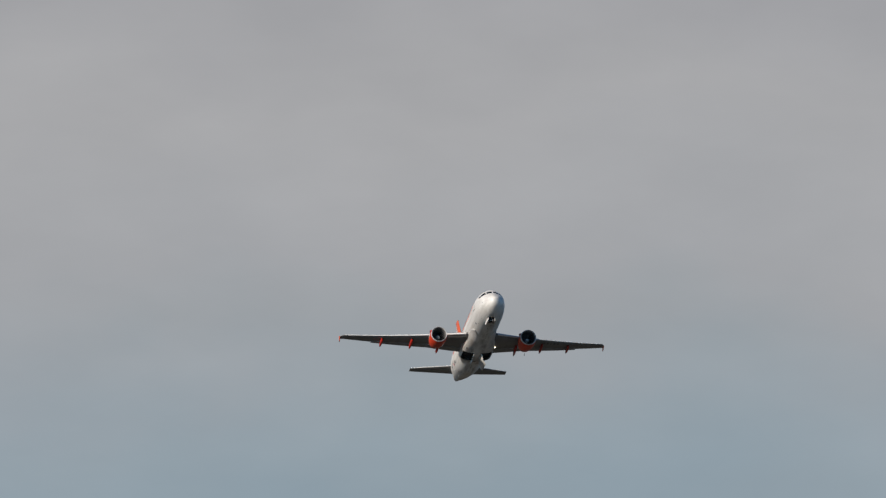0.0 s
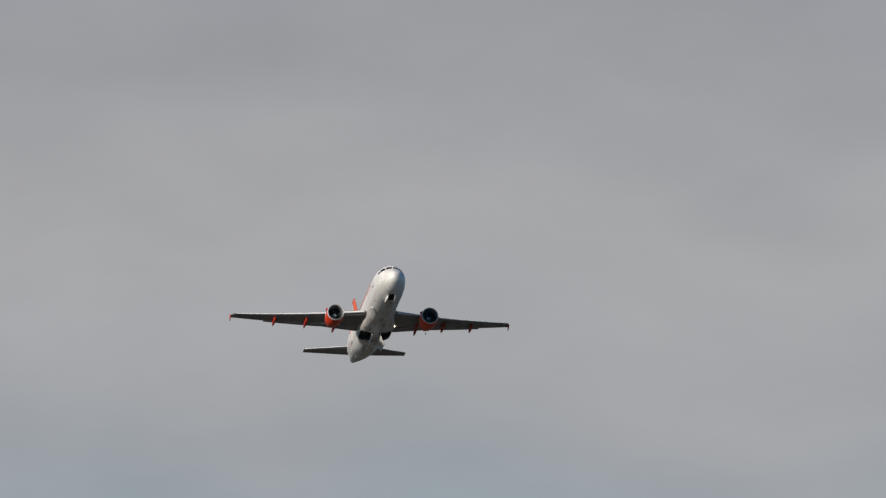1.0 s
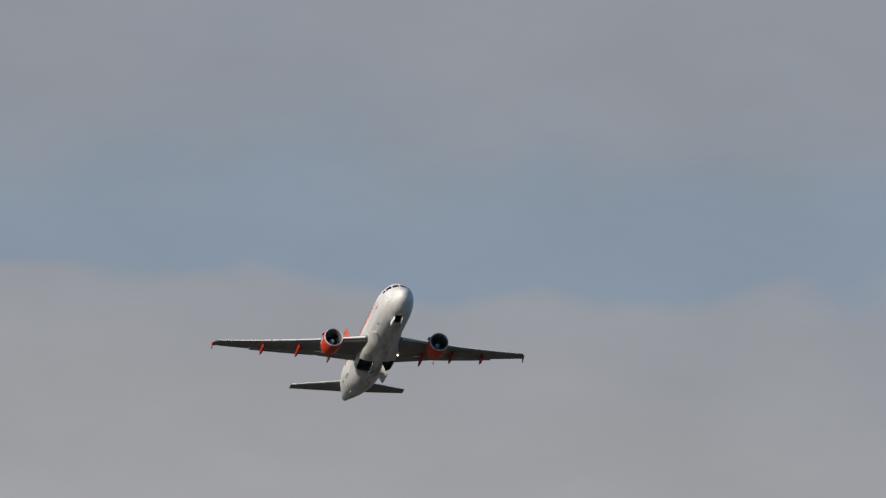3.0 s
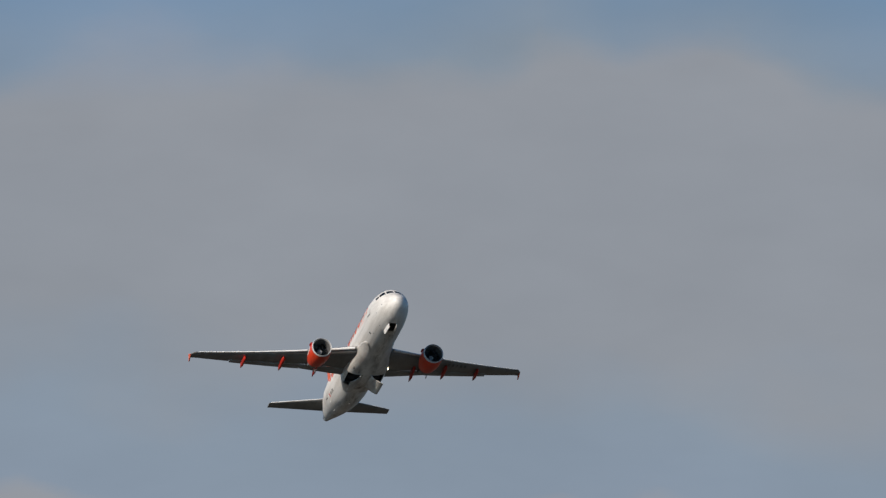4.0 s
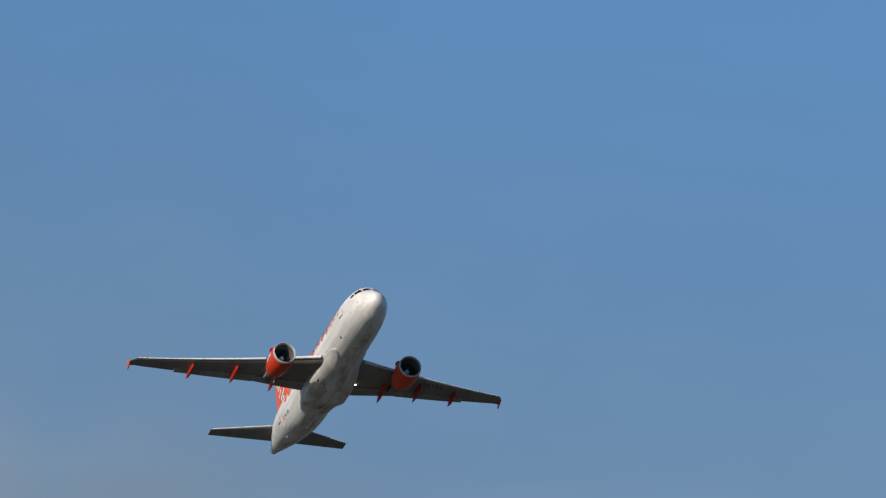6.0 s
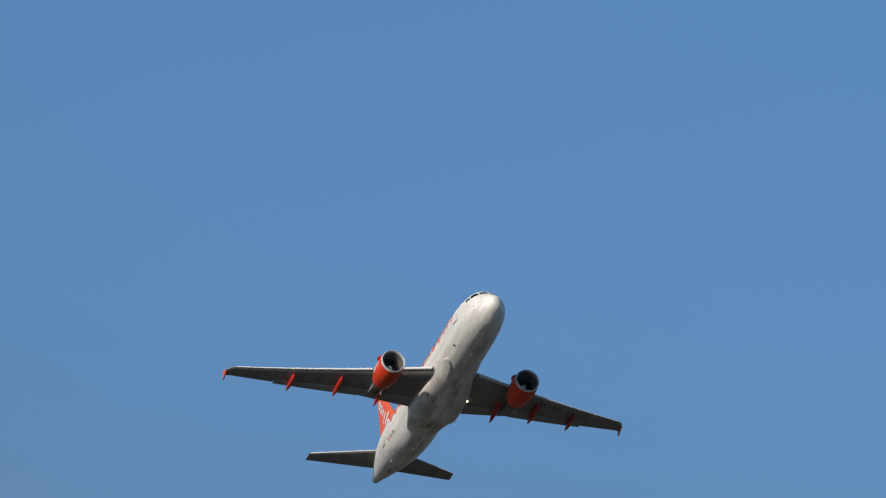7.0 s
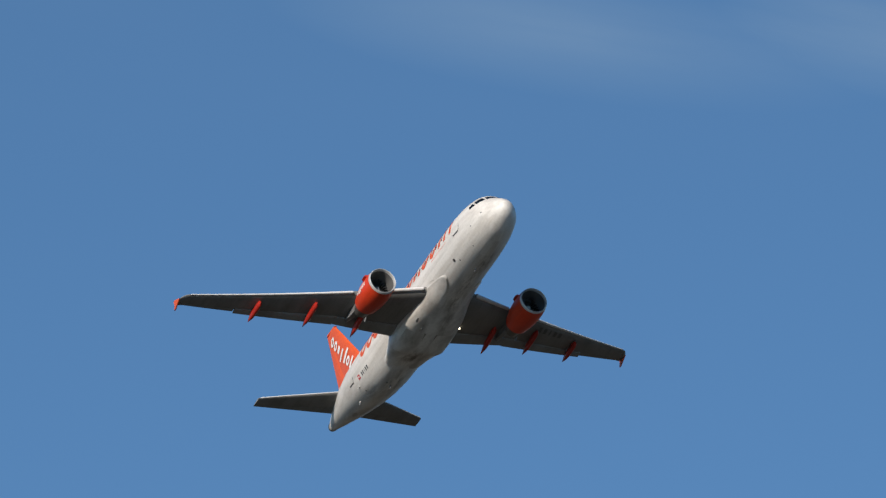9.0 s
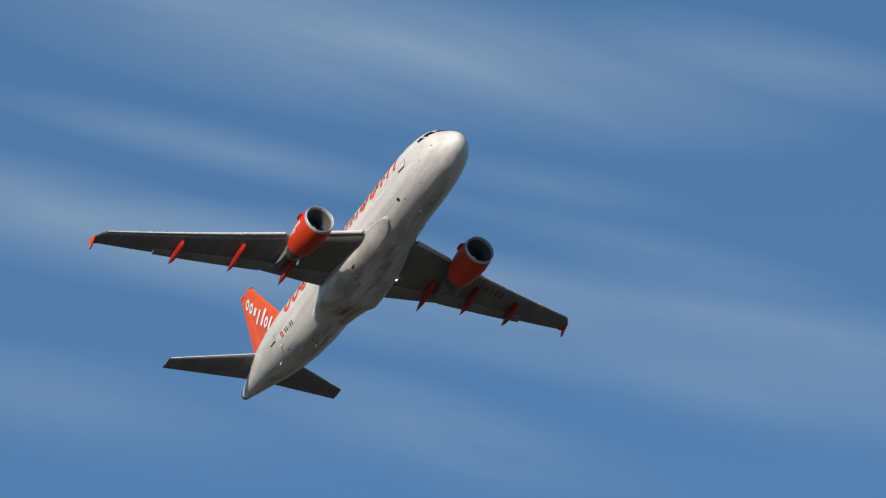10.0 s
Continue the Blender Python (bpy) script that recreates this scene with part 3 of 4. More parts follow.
def build_fairing():
    svals = sorted({s for s, *_ in FAIRING} | set(frange(8.4, 10.0, 16)) | {10.5, 10.9, 12.1, 13.5, 14.2, 15.5, 16.0, 17.0, 18.2, 19.2, 20.0} | set(BAY))
    thetas = [i * 2.5 for i in range(144)]

    def hole(s, t):
        d = abs(t - 180)
        if BAY[0] < s < BAY[1] and BAY_ANGLES[0] < d < BAY_ANGLES[1]:
            return "port" if t < 180 else "starboard"
        return None
    verts, keep, cut = grid_shell(svals, thetas, fairing_point, hole)
    n = len(thetas)
    keep += [tuple(range(n)), tuple(range((len(svals) - 1) * n, len(svals) * n))]
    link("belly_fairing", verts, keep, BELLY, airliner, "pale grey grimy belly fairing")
    doors = []
    for side, sign in (("port", 1), ("starboard", -1)):
        quads = [q for name, q in cut if name == side]
        pv, pf = thick_panel(verts, quads, lambda p: Vector((0, 0, 0.05)))
        mid = (BAY[0] + BAY[1]) / 2
        hinge = fairing_point(mid, 180 - sign * BAY_ANGLES[0])
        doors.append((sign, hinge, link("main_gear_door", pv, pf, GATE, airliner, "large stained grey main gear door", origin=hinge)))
        inner = abs(fairing_point(mid, 180 - BAY_ANGLES[0])[1])
        outer = abs(fairing_point(mid, 180 - BAY_ANGLES[1])[1]) + 0.02
        s0, s1 = BAY
        y0, y1 = sign * inner, sign * outer
        v = [at(s0, y0, -2.48), at(s0, y1, -1.9), at(s1, y1, -1.85), at(s1, y0, -2.42), at(s0, y0, -1.2), at(s0, y1, -1.2), at(s1, y1, -1.2), at(s1, y0, -1.2)]
        link("main_gear_bay", v, [(4, 5, 6, 7), (0, 1, 5, 4), (1, 2, 6, 5), (2, 3, 7, 6), (3, 0, 4, 7)], WELL, airliner, smooth=False)
        # stowed main gear: two wheels lying flat in the bay
        for z in (-1.86, -1.45):
            n2 = 24
            loops = []
            for q, r in ((-0.18, 0.3), (-0.19, 0.45), (-0.13, 0.56), (0, 0.585), (0.13, 0.56), (0.19, 0.45), (0.18, 0.3)):
                loops.append([at(mid + 0.1 + r * math.cos(2 * math.pi * k / n2), sign * (inner + outer) / 2 + r * math.sin(2 * math.pi * k / n2), z + q) for k in range(n2)])
            wv, wf = rings(loops)
            link("main_wheel", wv, wf, RUBBER, airliner, "black tyre stowed in the belly")
        lv, lf = turned([(0, 0.02), (0.01, 0.11), (1.6, 0.11), (1.61, 0.02)], mid - 0.5, sign * 1.5, -1.62, n=14)
        link("main_gear_strut", lv, lf, WELL, airliner)
    return doors


def build_nose_gear():
    """Leg that swings forward about its upper end, with two wheels."""
    pivot = at(4.35, 0, -1.35)
    n = 14
    loops = []
    for d, r in ((0, 0.02), (0.01, 0.1), (0.7, 0.1), (0.72, 0.065), (1.35, 0.065), (1.36, 0.02)):
        loops.append([at(4.35 + r * math.cos(2 * math.pi * k / n), r * math.sin(2 * math.pi * k / n), -1.35 - d) for k in range(n)])
    v, f = rings(loops)
    leg = link("nose_gear_leg", v, f, STEEL, airliner, "grey metal nose gear leg", origin=pivot)
    axle = [[at(4.35 + 0.05 * math.cos(2 * math.pi * k / n), y, -2.68 + 0.05 * math.sin(2 * math.pi * k / n)) for k in range(n)] for y in (-0.3, 0.3)]
    v, f = rings(axle)
    a = link("axle", v, f, STEEL, leg, origin=pivot)
    a.location = (0, 0, 0)
    for y in (-0.26, 0.26):
        (tv, tf), (hv, hf) = wheel_mesh(0.38, 0.22, 4.35, y, -2.68)
        tyre = link("tyre", tv, tf, RUBBER, leg, "black nose wheel tyre", origin=pivot)
        tyre.location = (0, 0, 0)
        rim = link("rim", hv, hf, STEEL, leg, origin=pivot)
        rim.location = (0, 0, 0)
    return pivot, leg


def wing_z(y):
    d = max(abs(y) - 1.9, 0)
    return -1.2 + 0.09 * d + 0.003 * d * d


def wing_le(y):
    return 11.0 + (abs(y) - 1.9) * 0.5225


def wing_te(y):
    y = abs(y)
    return 17.1 + (y - 1.9) / 4.5 * 0.3 if y < 6.4 else 17.4 + (y - 6.4) / 10.2 * 2.72


def wing_thick(y):
    return 0.15 - 0.04 * min(max(abs(y) - 1.9, 0) / 6, 1)


def station(y, cut=1.0, sign=1):
    c = wing_te(y) - wing_le(y)
    return (sign * y, wing_le(y), c, wing_z(y), wing_thick(y), cut, 0)


def piece(name, y0, y1, from_c, to_c, drop, droop, thick, mat, sign, parent, steps=4, label=""):
    """A movable surface between two parts of the chord."""
    rows = []
    for y in frange(y0, y1, steps):
        c = wing_te(y) - wing_le(y)
        rows.append((sign * y, wing_le(y) + from_c * c, (to_c - from_c) * c, wing_z(y) + drop * c, thick, 1.0, droop))
    v, f = blade(rows, n=8)
    return link(name, v, f, mat, parent, label)


def canoe(name, s0, s1, y, z0, z1, half, deep, parent):
    """A slender pointed pod under the trailing edge."""
    n, m, loops = 16, 14, []
    for i in range(m + 1):
        u = i / m
        r = max(0.02, math.sin(math.pi * u ** 0.6) ** 0.5) if 0 < u < 1 else 0.02
        if u > 0.55:
            r = max(0.02, (1 - ((u - 0.55) / 0.45) ** 1.7))
        loops.append([at(s0 + (s1 - s0) * u, y + half * r * math.cos(2 * math.pi * k / n), z0 + (z1 - z0) * u + deep * r * math.sin(2 * math.pi * k / n)) for k in range(n)])
    v, f = rings(loops)
    return link(name, v, f, SHADED_RED, parent, "red-orange flap track fairing")


def build_wing(sign):
    rows = [station(y, 0.78, sign) for y in (1.72, 1.9, 3.0, 4.2, 5.3, 6.4, 7.6, 8.8, 10.0, 11.0, 12.0, 13.1)]
    rows += [station(y, 0.76, sign) for y in (13.12, 14, 15, 16, 16.4)] + [station(16.42, 1.0, sign), (sign * 16.66, wing_le(16.66) + 0.1, 1.4, wing_z(16.66), 0.1, 1.0, 0), (sign * 16.86, wing_le(16.86) + 0.42, 1.05, wing_z(16.86), 0.08, 1.0, 0)]
    v, f = blade(rows)
    wing = link("wing", v, f, GREY, airliner, "grey swept wing with slats and flaps set for take-off")
    piece("flap", 2.0, 6.39, 0.785, 1.01, -0.034, 5, 0.13, FLAP, sign, wing)
    piece("flap", 6.41, 13.1, 0.78, 1.03, -0.026, 6, 0.12, FLAP, sign, wing, 6)
    for y0, y1 in ((1.95, 6.4), (6.405, 8.07), (8.075, 9.72), (9.725, 11.37), (11.375, 13.1)):
        piece("spoiler", y0, y1, 0.765, 0.9, 0.034 if y0 < 6 else 0.026, 3, 0.05, GREY, sign, wing, 2)
    piece("aileron", 13.115, 16.41, 0.757, 1.0, -0.002, 1, 0.11, GREY, sign, wing)
    edges = [(2.02, 5.1), (6.35, 8.75), (8.8, 11.2), (11.25, 13.7), (13.75, 16.36)]
    for y0, y1 in edges:
        piece("slat", y0, y1, -0.04, 0.09, -0.012, -9, 0.34, SUNLIT_EDGE, sign, wing, label="leading-edge slat set for take-off, painted pale for its sunlit line")
    # pods under the flap tracks
    for y, tip, tz, start, half in ((4.95, 17.8, -1.66, 14.7, 0.17), (8.32, 18.2, -1.02, 15.1, 0.17), (11.92, 19.4, -0.42, 16.7, 0.16)):
        canoe("flap_track_fairing", start, tip, sign * y, wing_z(y) - 0.34, tz, half, 0.27, wing)
    # wingtip fence
    s0 = wing_le(16.8)
    z0 = wing_z(16.8)
    shape = [(s0 + 0.55, z0), (s0 + 1.0, z0 + 0.2), (s0 + 1.45, z0 + 0.36), (s0 + 1.7, z0 + 0.37), (s0 + 1.58, z0), (s0 + 1.7, z0 - 0.37), (s0 + 1.48, z0 - 0.35), (s0 + 1.0, z0 - 0.15)]
    v, f = slab(shape, 0.09, lambda a, b, c: at(a, sign * 16.9 + c, b), 0.96)
    link("wingtip_fence", v, f, ORANGE, wing, "orange wingtip fence")
    return wing


def build_engine(sign):
    y0, z0, s0 = sign * 5.68, -1.98, 9.43
    outer = [(0.2, 1.015), (0.5, 1.05), (0.9, 1.075), (1.4, 1.08), (1.9, 1.055), (2.4, 0.995), (2.9, 0.91), (3.3, 0.83), (3.31, 0.8), (3.0, 0.84), (2.4, 0.88)]
    v, f = turned(outer, s0, y0, z0)
    engine = link("engine", v, f, COWL, airliner, "orange turbofan nacelle with a bare metal lip")
    lip = [(0.2, 1.015), (0.09, 0.995), (0.02, 0.972), (0.0, 0.95), (0.02, 0.928), (0.09, 0.908), (0.25, 0.89)]
    v, f = turned(lip, s0, y0, z0)
    link("inlet_lip", v, f, SILVER, engine, "bare metal inlet lip")
    v, f = turned([(0.25, 0.89), (0.5, 0.865), (0.9, 0.86), (1.25, 0.87), (1.6, 0.87)], s0, y0, z0)
    link("inlet_duct", v, f, DUCT, engine)
    v, f = turned([(0.95, 0.01), (0.97, 0.06), (1.15, 0.18), (1.35, 0.26), (1.45, 0.26)], s0, y0, z0, n=24)
    link("spinner", v, f, material_spinner, engine)
    verts, faces = [], []
    for k in range(24):
        a0 = 2 * math.pi * k / 24
        for r, da, ds in ((0.24, 0.0, 0.0), (0.55, 0.05, 0.0), (0.865, 0.1, 0.0), (0.865, 0.28, 0.16), (0.55, 0.2, 0.2), (0.24, 0.16, 0.22)):
            a = a0 + da
            verts.append(at(s0 + 1.22 + ds, y0 + r * math.cos(a), z0 + r * math.sin(a)))
        o = 6 * k
        faces += [(o, o + 1, o + 4, o + 5), (o + 1, o + 2, o + 3, o + 4)]
    link("fan", verts, faces, FAN, engine, smooth=False)
    v, f = turned([(1.5, 0.01), (1.5, 0.87)], s0, y0, z0)
    link("fan_backplate", v, f, WELL, engine)
    v, f = turned([(2.6, 0.7), (3.3, 0.67), (3.9, 0.58), (4.35, 0.47), (4.36, 0.44), (3.9, 0.44)], s0, y0, z0)
    link("core_cowl", v, f, HOT, engine, "dull metal core cowl")
    v, f = turned([(3.9, 0.44), (4.2, 0.33), (4.6, 0.22), (4.95, 0.04)], s0, y0, z0, n=24, cap=True)
    link("exhaust_plug", v, f, HOT, engine)
    # pylon, with its painted front above the cowl
    shape = [(12.2, -0.7), (12.9, -0.66), (14.2, -0.86), (16.2, -1.1), (16.6, -1.22), (15.4, -1.52), (14.1, -1.62), (12.9, -1.4), (12.2, -1.1)]
    v, f = slab(shape, 0.36, lambda a, b, c: at(a, y0 + c, b), 0.9)
    link("pylon", v, f, PYLON, airliner, "grey engine pylon")
    shape = [(10.75, -0.92), (11.2, -0.72), (12.21, -0.7), (12.21, -1.1), (11.2, -1.0)]
    v, f = slab(shape, 0.38, lambda a, b, c: at(a, y0 + c, b), 0.9)
    link("pylon_front", v, f, SHADED_RED, engine, "red-orange pylon front")
    ca, sa = math.cos(radians(35)), math.sin(radians(35))
    v, f = slab([(9.95, 1.0), (10.1, 1.2), (10.35, 1.26), (10.75, 1.24), (10.85, 1.05)], 0.16, lambda a, b, c: at(a, y0 - b * ca + c * sa, z0 + b * sa + c * ca), 0.85)
    link("cowl_scoop", v, f, SHADED_RED, engine, "small dark red scoop on the cowl")
    v, f = slab([(12.9, 0), (13.3, 0), (13.35, -0.2), (13.15, -0.22)], 0.05, lambda a, b, c: at(a, y0 + c, z0 - 0.93 + b))
    link("drain_mast", v, f, PYLON, engine)
    # plain white bars on the outboard side of the starboard cowl
    if sign < 0:
        def side_place(a, b):
            th = radians(124 + b * 48)
            rr = 0.012 + np.interp(a - s0, [0.22, 0.5, 0.9, 1.4, 1.9, 2.4, 2.9], [1.017, 1.05, 1.075, 1.08, 1.055, 0.995, 0.91])
            return at(a, y0 + rr * math.cos(th), z0 + rr * math.sin(th))
        for i in range(7):
            s = s0 + 0.85 + i * 0.24
            hgt = 0.42 if i in (3, 4) else 0.3
            v, f = stroke([(s, 0.9), (s + 0.02, 0.9 + hgt / 2), (s + 0.03, 0.9 + hgt)], 0.14, side_place)
            link("marking", v, f, LETTER, engine, "white marking", smooth=False)
    return engine


def build_tail():
    for sign in (1, -1):
        rows = [(sign * y, 28.55 + (y - 0.4) * 0.59, 3.3 - (y - 0.4) * 0.365, 0.78 + 0.104 * (y - 0.4), 0.1, 0.7, 0) for y in frange(0.2, 6.22, 8)]
        v, f = blade(rows)
        stab = link("tailplane", v, f, GREY, airliner, "grey swept tailplane")
        rows = [(r[0], r[1] + 0.705 * r[2], 0.295 * r[2], r[3], 0.12, 1.0, 1.5) for r in rows]
        v, f = blade(rows, n=8)
        link("elevator", v, f, GREY, stab)
        # thin pale strip that draws the bright sunlit line on the tailplane's front
        rows = [(sign * y, 28.55 + (y - 0.4) * 0.59 - 0.04, 0.15, 0.79 + 0.104 * (y - 0.4), 0.45, 1.0, -8) for y in frange(1.0, 6.1, 4)]
        v, f = blade(rows, n=6)
        link("leading_edge", v, f, SUNLIT_EDGE, stab, "pale strip painted for the tailplane's sunlit leading edge")
    def fin_row(z):
        k = (z - 1.2) / 6.7
        return (z, 25.55 + 5.95 * k, 5.95 - 4.3 * k, 0, 0.1, 0.7, 0)
    rows = [fin_row(z) for z in frange(1.2, 7.9, 8)]
    v, f = blade(rows, upright=True)
    fin = link("fin", v, f, ORANGE, airliner, "tall orange fin with white rounded shapes")
    rr = [(r[0], r[1] + 0.705 * r[2], 0.295 * r[2], 0, 0.12, 1.0, 0) for r in rows[1:]]
    v, f = blade(rr, upright=True, n=8)
    link("rudder", v, f, ORANGE, fin)
    v, f = slab([(23.6, 1.9), (25.0, 2.15), (26.3, 2.45), (27.0, 3.0), (27.4, 1.6), (24.0, 1.6)], 0.22, lambda a, b, c: at(a, c, b), 0.85)
    link("dorsal_fillet", v, f, WHITE, fin)
    v, f = slab([(31.35, 7.88), (31.6, 8.0), (33.05, 8.0), (33.12, 7.88)], 0.16, lambda a, b, c: at(a, c, b), 0.9)
    link("fin_cap", v, f, ORANGE, fin)
    v, f = turned([(0.0, 0.34), (0.15, 0.3), (0.3, 0.225), (0.33, 0.19), (0.34, 0.01)], 33.57, 0, 0.74, n=24)
    link("apu_exhaust", v, f, HOT, airliner, "dark auxiliary exhaust at the tail cone")
    return fin


material_spinner = weathered(material("spinner_grey", (0.4, 0.4, 0.4), 0.4), (0.7, 0.7, 0.7), (0.4, 0.4, 0.4), amount=0.8, bump=0.002)

fuselage, nose_doors = build_fuselage()
main_doors = build_fairing()
gear_pivot, nose_leg = build_nose_gear()
for wing_side in (1, -1):
    build_wing(wing_side)
    build_engine(wing_side)
tail_fin = build_tail()


# ---------------------------------------------------------------- windows, doors and markings on the hull
def build_details():
    for sign in (1, -1):
        # three cockpit panes a side
        panes = [[(1.42, 3), (1.55, 34), (2.02, 29), (1.92, 3)], [(1.62, 38), (2.1, 61), (2.56, 54), (2.12, 34)], [(2.2, 63), (2.74, 72), (3.0, 64), (2.66, 57)]]
        for pane in panes:
            v, f = skin_patch([(s, sign * t) for s, t in pane], 0.01)
            link("cockpit_window", v, f, GLASS, fuselage, "dark cockpit window pane")
    # cabin windows
    v, f = skin_patch([(-0.1 + 8, 68), (0.1 + 8, 68), (0.1 + 8, 76), (-0.1 + 8, 76)], 0.008, 2, 2)
    first = link("cabin_window", v, f, GLASS, fuselage, "small dark oval cabin window")
    for i in range(1, 27):
        w = new("cabin_window", first.data)
        w.parent = fuselage
        w.location = (1.2 - i * 0.533, 0, 0)
        tagged(w, "small dark oval cabin window")
    first.location = (1.2, 0, 0)
    for i in range(27):
        w = new("cabin_window", first.data)
        w.parent = fuselage
        w.scale = (1, -1, 1)
        w.location = (1.2 - i * 0.533, 0, 0)
        tagged(w, "small dark oval cabin window")
    # outlines of the cabin doors
    sign = -1
    for s0, s1, t1, wd in ((4.4, 5.28, 99, 0.055), (25.25, 26.15, 115, 0.055)):
        path = [(s0 - 0.1, t1 - 14), (s0 - 0.06, t1 - 5), (s0 + 0.08, t1), (s1 - 0.12, t1), (s1, t1 - 3)]
        v, f = stroke([(s, t / 29.0) for s, t in path], wd, lambda a, b: skin(a, sign * b * 29.0, 0.008))
        link("cabin_door_outline", v, f, BLACK, fuselage, "grey cabin door outline", smooth=False)
        # gap and shadow at the door's lower edge, drawn as one dark band
        v, f = stroke([(s0 + 0.02, (t1 - 1) / 29.0), (s1 - 0.02, (t1 - 1) / 29.0)], 0.1, lambda a, b: skin(a, sign * b * 29.0, 0.01))
        link("door_gap_shadow", v, f, BLACK, fuselage, "dark gap and painted shadow along a cabin door's lower edge", smooth=False)
    # round drains, ports and vents
    for s, t, r in ((6.57, -134, 0.13), (1.54, -93, 0.08), (2.9, -112, 0.05), (6.1, -143, 0.06), (4.0, -146, 0.05), (3.6, 128, 0.06), (24.7, -147, 0.08), (22.5, -170, 0.08)):
        ring = [(s + r * math.cos(2 * math.pi * k / 14), t + r * math.sin(2 * math.pi * k / 14) * 29.0) for k in range(14)]
        pts = [skin(a, c, 0.012) for a, c in ring] + [skin(a, c, -0.03) for a, c in ring]
        faces = [tuple(range(14))] + [(k, (k + 1) % 14, 14 + (k + 1) % 14, 14 + k) for k in range(14)]
        link("vent", pts, faces, BLACK if r > 0.11 else PYLON, fuselage, "small dark round vent", smooth=False)
    # blade antennas and drain masts under the belly
    for s, y, h, c in ((6.2, 0, 0.16, 0.25), (22.6, 0, 0.2, 0.3)):
        zc, ry, rz = hull(s)
        z = zc - rz
        v, f = slab([(s, z + 0.04), (s + c, z + 0.04), (s + c * 1.05, z - h), (s + c * 0.6, z - h)], 0.04, lambda a, b, d: at(a, y + d, b), 0.95)
        link("blade_antenna", v, f, PYLON, fuselage, "small grey blade antenna")
    for t, s in ((-130, 24.85), (-155, 26.5)):
        p = Vector(skin(s, t, -0.02))
        o = (p - Vector(at(s, 0, 0.4))).normalized()
        v, f = slab([(0, 0), (0.16, 0), (0.22, 0.14), (0.12, 0.14)], 0.04, lambda a, b, d: tuple(p + Vector((-a, 0, 0)) + o * b + Vector((0, 0, d))))
        link("drain_mast", v, f, LETTER, fuselage, "small pale drain mast")
    # landing lamps at the wing roots
    for y, r in ((2.22, 0.062),):
        v, f = turned([(0, 0.005), (0.0, r), (0.1, r * 0.8)], 14.9, y, -1.56, n=16)
        link("landing_light", v, f, LAMP, airliner, "lit landing light at the wing root")
    # small fittings on the fairing: outflow scoops
    for s, y in ((13.2, -1.6), (14.1, -0.9)):
        v, f = slab([(s, -2.36), (s + 0.35, -2.36), (s + 0.35, -2.56), (s + 0.15, -2.52)], 0.12, lambda a, b, d: at(a, y + d, b + 0.12), 0.8)
        link("air_scoop", v, f, PYLON, airliner, "small belly air scoop")


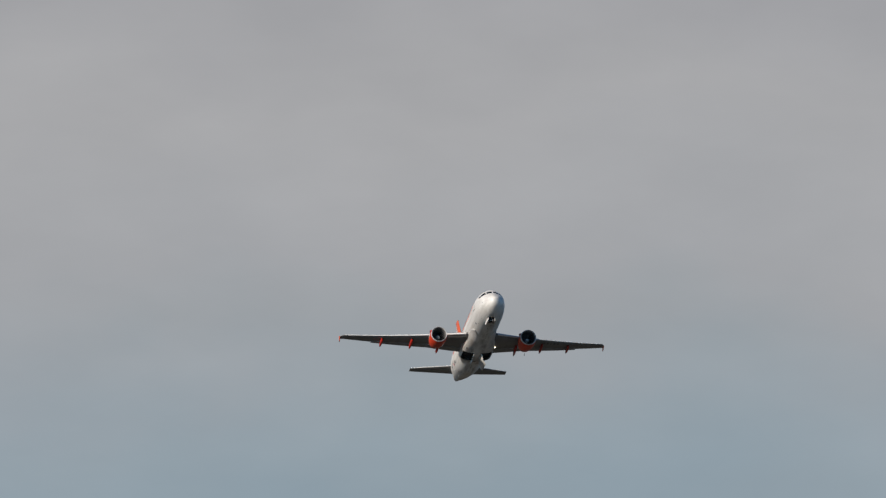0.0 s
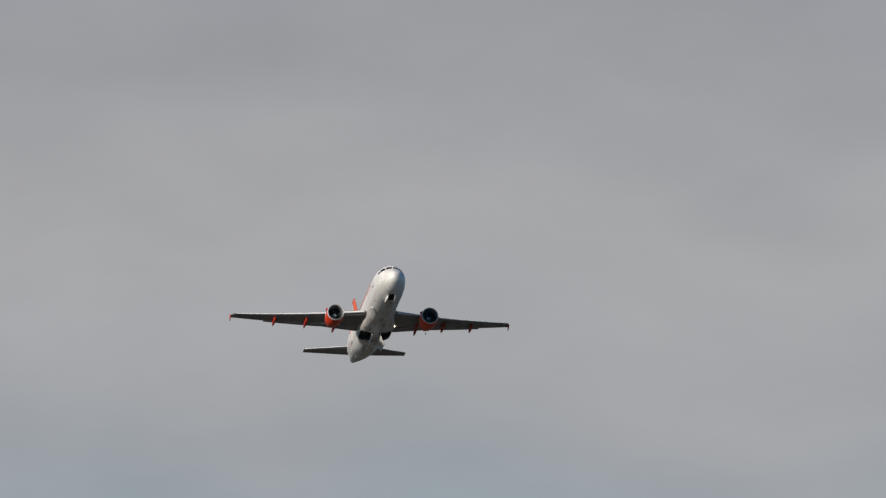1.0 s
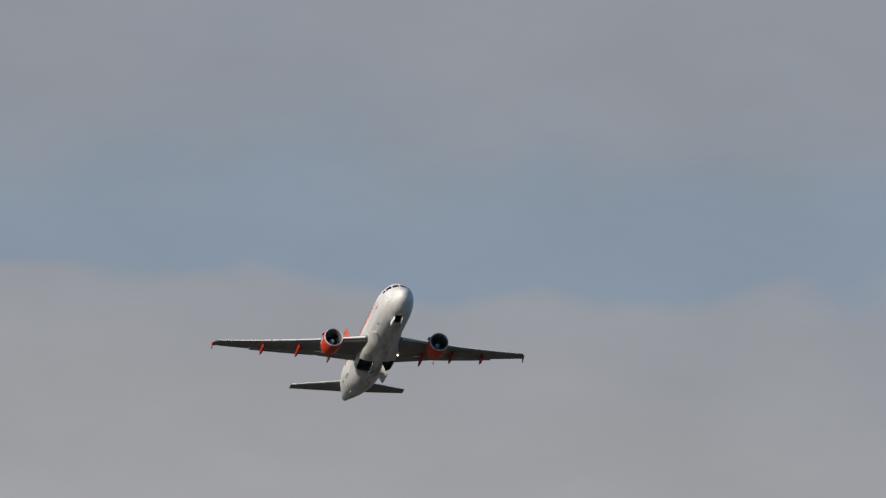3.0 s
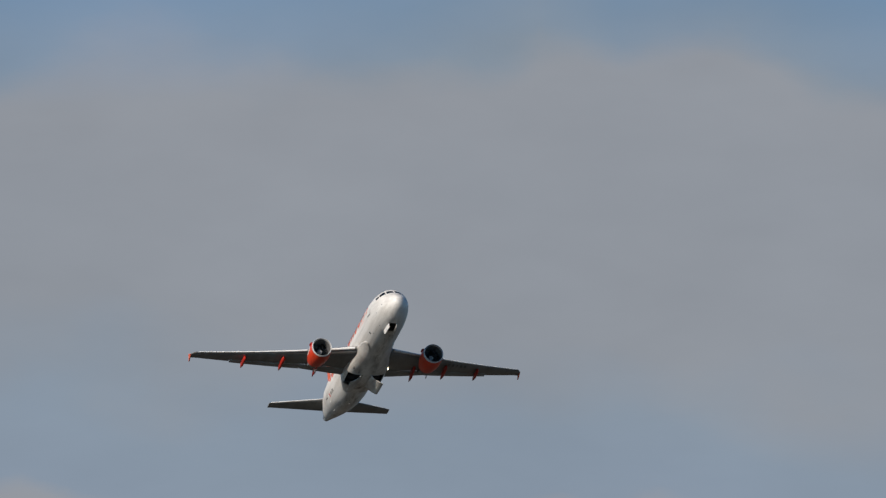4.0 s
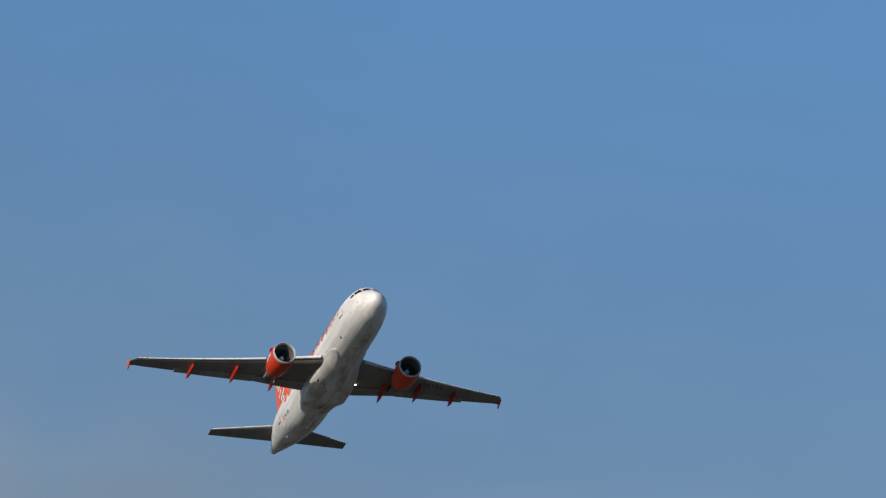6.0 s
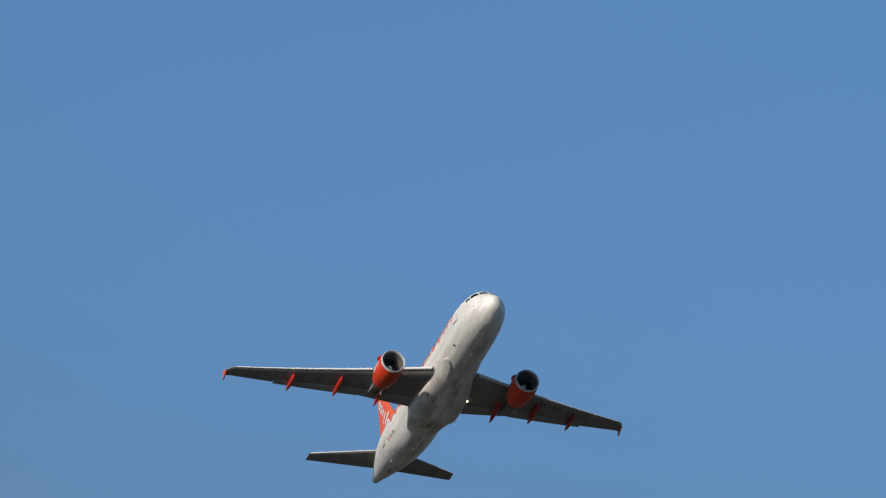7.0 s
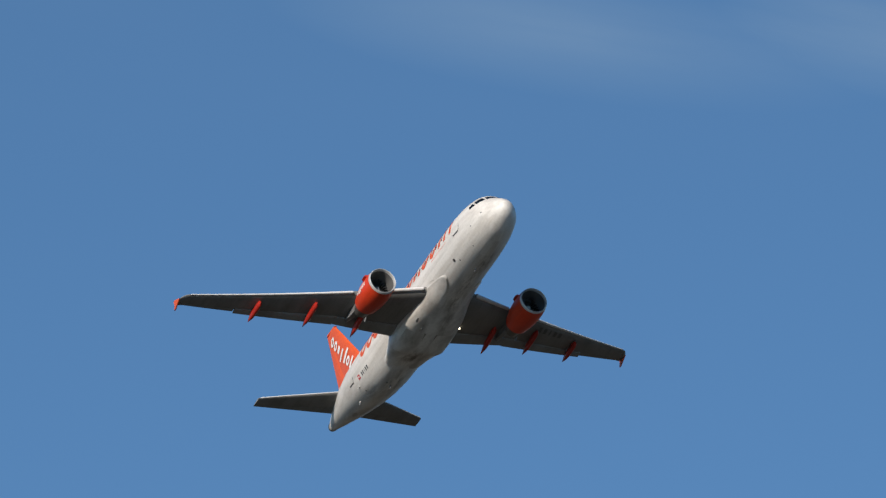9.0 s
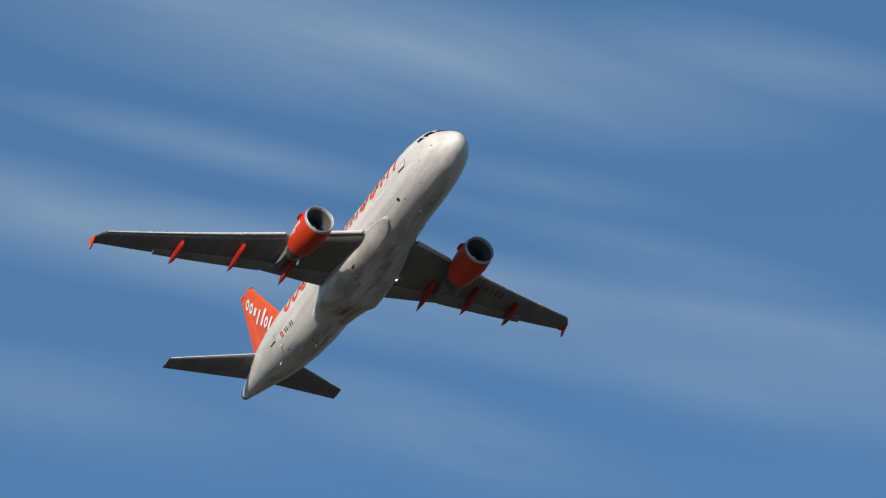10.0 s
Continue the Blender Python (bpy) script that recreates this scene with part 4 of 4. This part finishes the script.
def build_markings():
    # orange plain shapes along the starboard cabin side
    K = 29.0  # degrees round the hull for each metre

    def side(a, h):
        return skin(a, -(82 - h * K), 0.012)

    def put(path, width, closed=False):
        v, f = stroke(path, width, side, closed)
        link("side_marking", v, f, ORANGE, fuselage, "orange marking on the cabin side", smooth=False)

    def bar(s, h0, h1, width):
        put([(s, h0 + (h1 - h0) * k / 5) for k in range(6)], width)
    def ring(s, h, half_s, half_h, width):
        put([(s + half_s * math.cos(2 * math.pi * k / 20), h + half_h * math.sin(2 * math.pi * k / 20)) for k in range(20)], width, True)
    # plain upright bars and open rounds
    for s, h0, h1, wd in ((5.75, -0.1, 1.05, 0.34), (6.75, -0.1, 1.05, 0.34), (7.75, -0.1, 1.15, 0.34), (11.6, -0.1, 0.25, 0.36), (12.5, -0.05, 1.7, 0.36), (14.9, -0.3, 1.7, 0.4), (17.0, -0.5, 1.2, 0.5), (18.2, 0.0, 1.2, 0.36)):
        bar(s, h0, h1, wd)
    put([(5.6, 0.98), (6.2, 1.12), (6.75, 1.02), (7.2, 1.14), (7.75, 1.06)], 0.28)
    for s in (9.05, 10.55, 13.6, 20.0, 21.35, 22.65):
        ring(s, 0.5 if s < 15 else 0.42, 0.42, 0.5, 0.32)
    # a thin line of tiny plain marks under the big shapes
    for i in range(16):
        s = 6.6 + i * 0.17
        put([(s, -0.4), (s, -0.36), (s, -0.31)], 0.06)
    # registration as dark bars, and the little red flag with its white cross
    def low(a, h):
        return skin(a, -(116 - h * K), 0.012)
    for i in range(5):
        s = 22.5 + i * 0.27
        v, f = stroke([(s, -0.14), (s, 0.0), (s, 0.14)], 0.15 if i != 2 else 0.06, low)
        link("registration_bar", v, f, BLACK, fuselage, "dark registration bar", smooth=False)
    v, f = stroke([(24.0, 0), (24.36, 0)], 0.34, low)
    link("flag", v, f, RED, fuselage, "small red flag with a white cross", smooth=False)
    for path in ([(24.08, 0), (24.28, 0)], [(24.18, -0.1), (24.18, 0.1)]):
        v, f = stroke(path, 0.06, lambda a, h: skin(a, -(116 - h * K), 0.017))
        link("flag_cross", v, f, LETTER, fuselage, "white cross", smooth=False)
    # white shapes on the fin's starboard side
    def fin_side(a, b):
        # a runs down along the leading edge, b away from it
        a, b = a * 1.18 + 0.12, b * 1.18 - 0.36
        ux, uz = -0.665, -0.747
        s = 32.15 + a * ux + b * 0.747
        z = 7.0 + a * uz - b * 0.665 + 0.0
        k = (z - 1.2) / 6.7
        le, chord = 25.55 + 5.95 * k, 5.95 - 4.3 * k
        x = min(max((s - le) / chord, 0.01), 0.99)
        half = 5 * 0.1 * (0.2969 * math.sqrt(x) - 0.126 * x - 0.3516 * x * x + 0.2843 * x ** 3 - 0.1015 * x ** 4) * chord
        return at(s, -(half * 1.08 + 0.03), z)

    def fput(path, width, closed=False):
        v, f = stroke(path, width, fin_side, closed)
        link("fin_marking", v, f, LETTER, tail_fin, "white marking on the fin", smooth=False)
    def fring(a, b, ha, hb, width):
        fput([(a + ha * math.cos(2 * math.pi * k / 18), b + hb * math.sin(2 * math.pi * k / 18)) for k in range(18)], width, True)
    for a, b0, b1, wd in ((1.5, 0.08, 0.55, 0.34), (2.2, 0.0, 0.85, 0.24), (2.95, -0.3, 0.7, 0.28), (4.2, -0.2, 0.6, 0.24)):
        fput([(a, b0 + (b1 - b0) * k / 3) for k in range(4)], wd)
    for a in (0.05, 0.78, 3.58):
        fring(a, 0.32, 0.2, 0.24, 0.17)
    # registration bars under the port wing
    for i in range(5):
        y = 8.6 + i * 0.46
        def under(a, h):
            c = wing_te(a) - wing_le(a)
            x = 0.22 + h
            half = 5 * wing_thick(a) * (0.2969 * math.sqrt(x) - 0.126 * x - 0.3516 * x * x + 0.2843 * x ** 3 - 0.1015 * x ** 4)
            return at(wing_le(a) + x * c, a, wing_z(a) - half * c * 0.92 - 0.02)
        v, f = stroke([(y, -0.09), (y, 0.0), (y, 0.09)], 0.26 if i != 2 else 0.12, under)
        link("underwing_bar", v, f, FAINT, airliner, "faint dark registration bar under the wing", smooth=False)


build_details()
build_markings()


# ---------------------------------------------------------------- what moves
def swing(hinge, angle, axis="x"):
    return pose(*hinge, angle, 0, 0) if axis == "x" else pose(*hinge, 0, angle, 0)


def motions():
    walk(airliner, [(t, pose(x, y, z + EYE_HEIGHT, bank, -pitch, heading - 90)) for t, x, y, z, heading, pitch, bank in FLIGHT_ROWS])
    # nose gear doors hinge at their outer edges, main gear doors beside the keel
    for sign, hinge, door in nose_doors:
        walk(door, [(t, swing(hinge, sign * a)) for t, a in ((0, 88), (3.2, 86), (4.0, 74), (4.5, 52), (4.8, 20), (5.0, 0), (10, 0))])
    for sign, hinge, door in main_doors:
        walk(door, [(t, swing(hinge, -sign * a)) for t, a in ((0, 82), (2.8, 80), (3.4, 66), (4.0, 45), (4.5, 27), (4.8, 15), (5.1, 6), (5.45, 0), (10, 0))])
    # the leg swings forward and up into its bay
    walk(nose_leg, [(t, swing(gear_pivot, -a, "y")) for t, a in ((0, 52), (0.5, 66), (1.0, 80), (1.4, 87), (10, 87))])


motions()
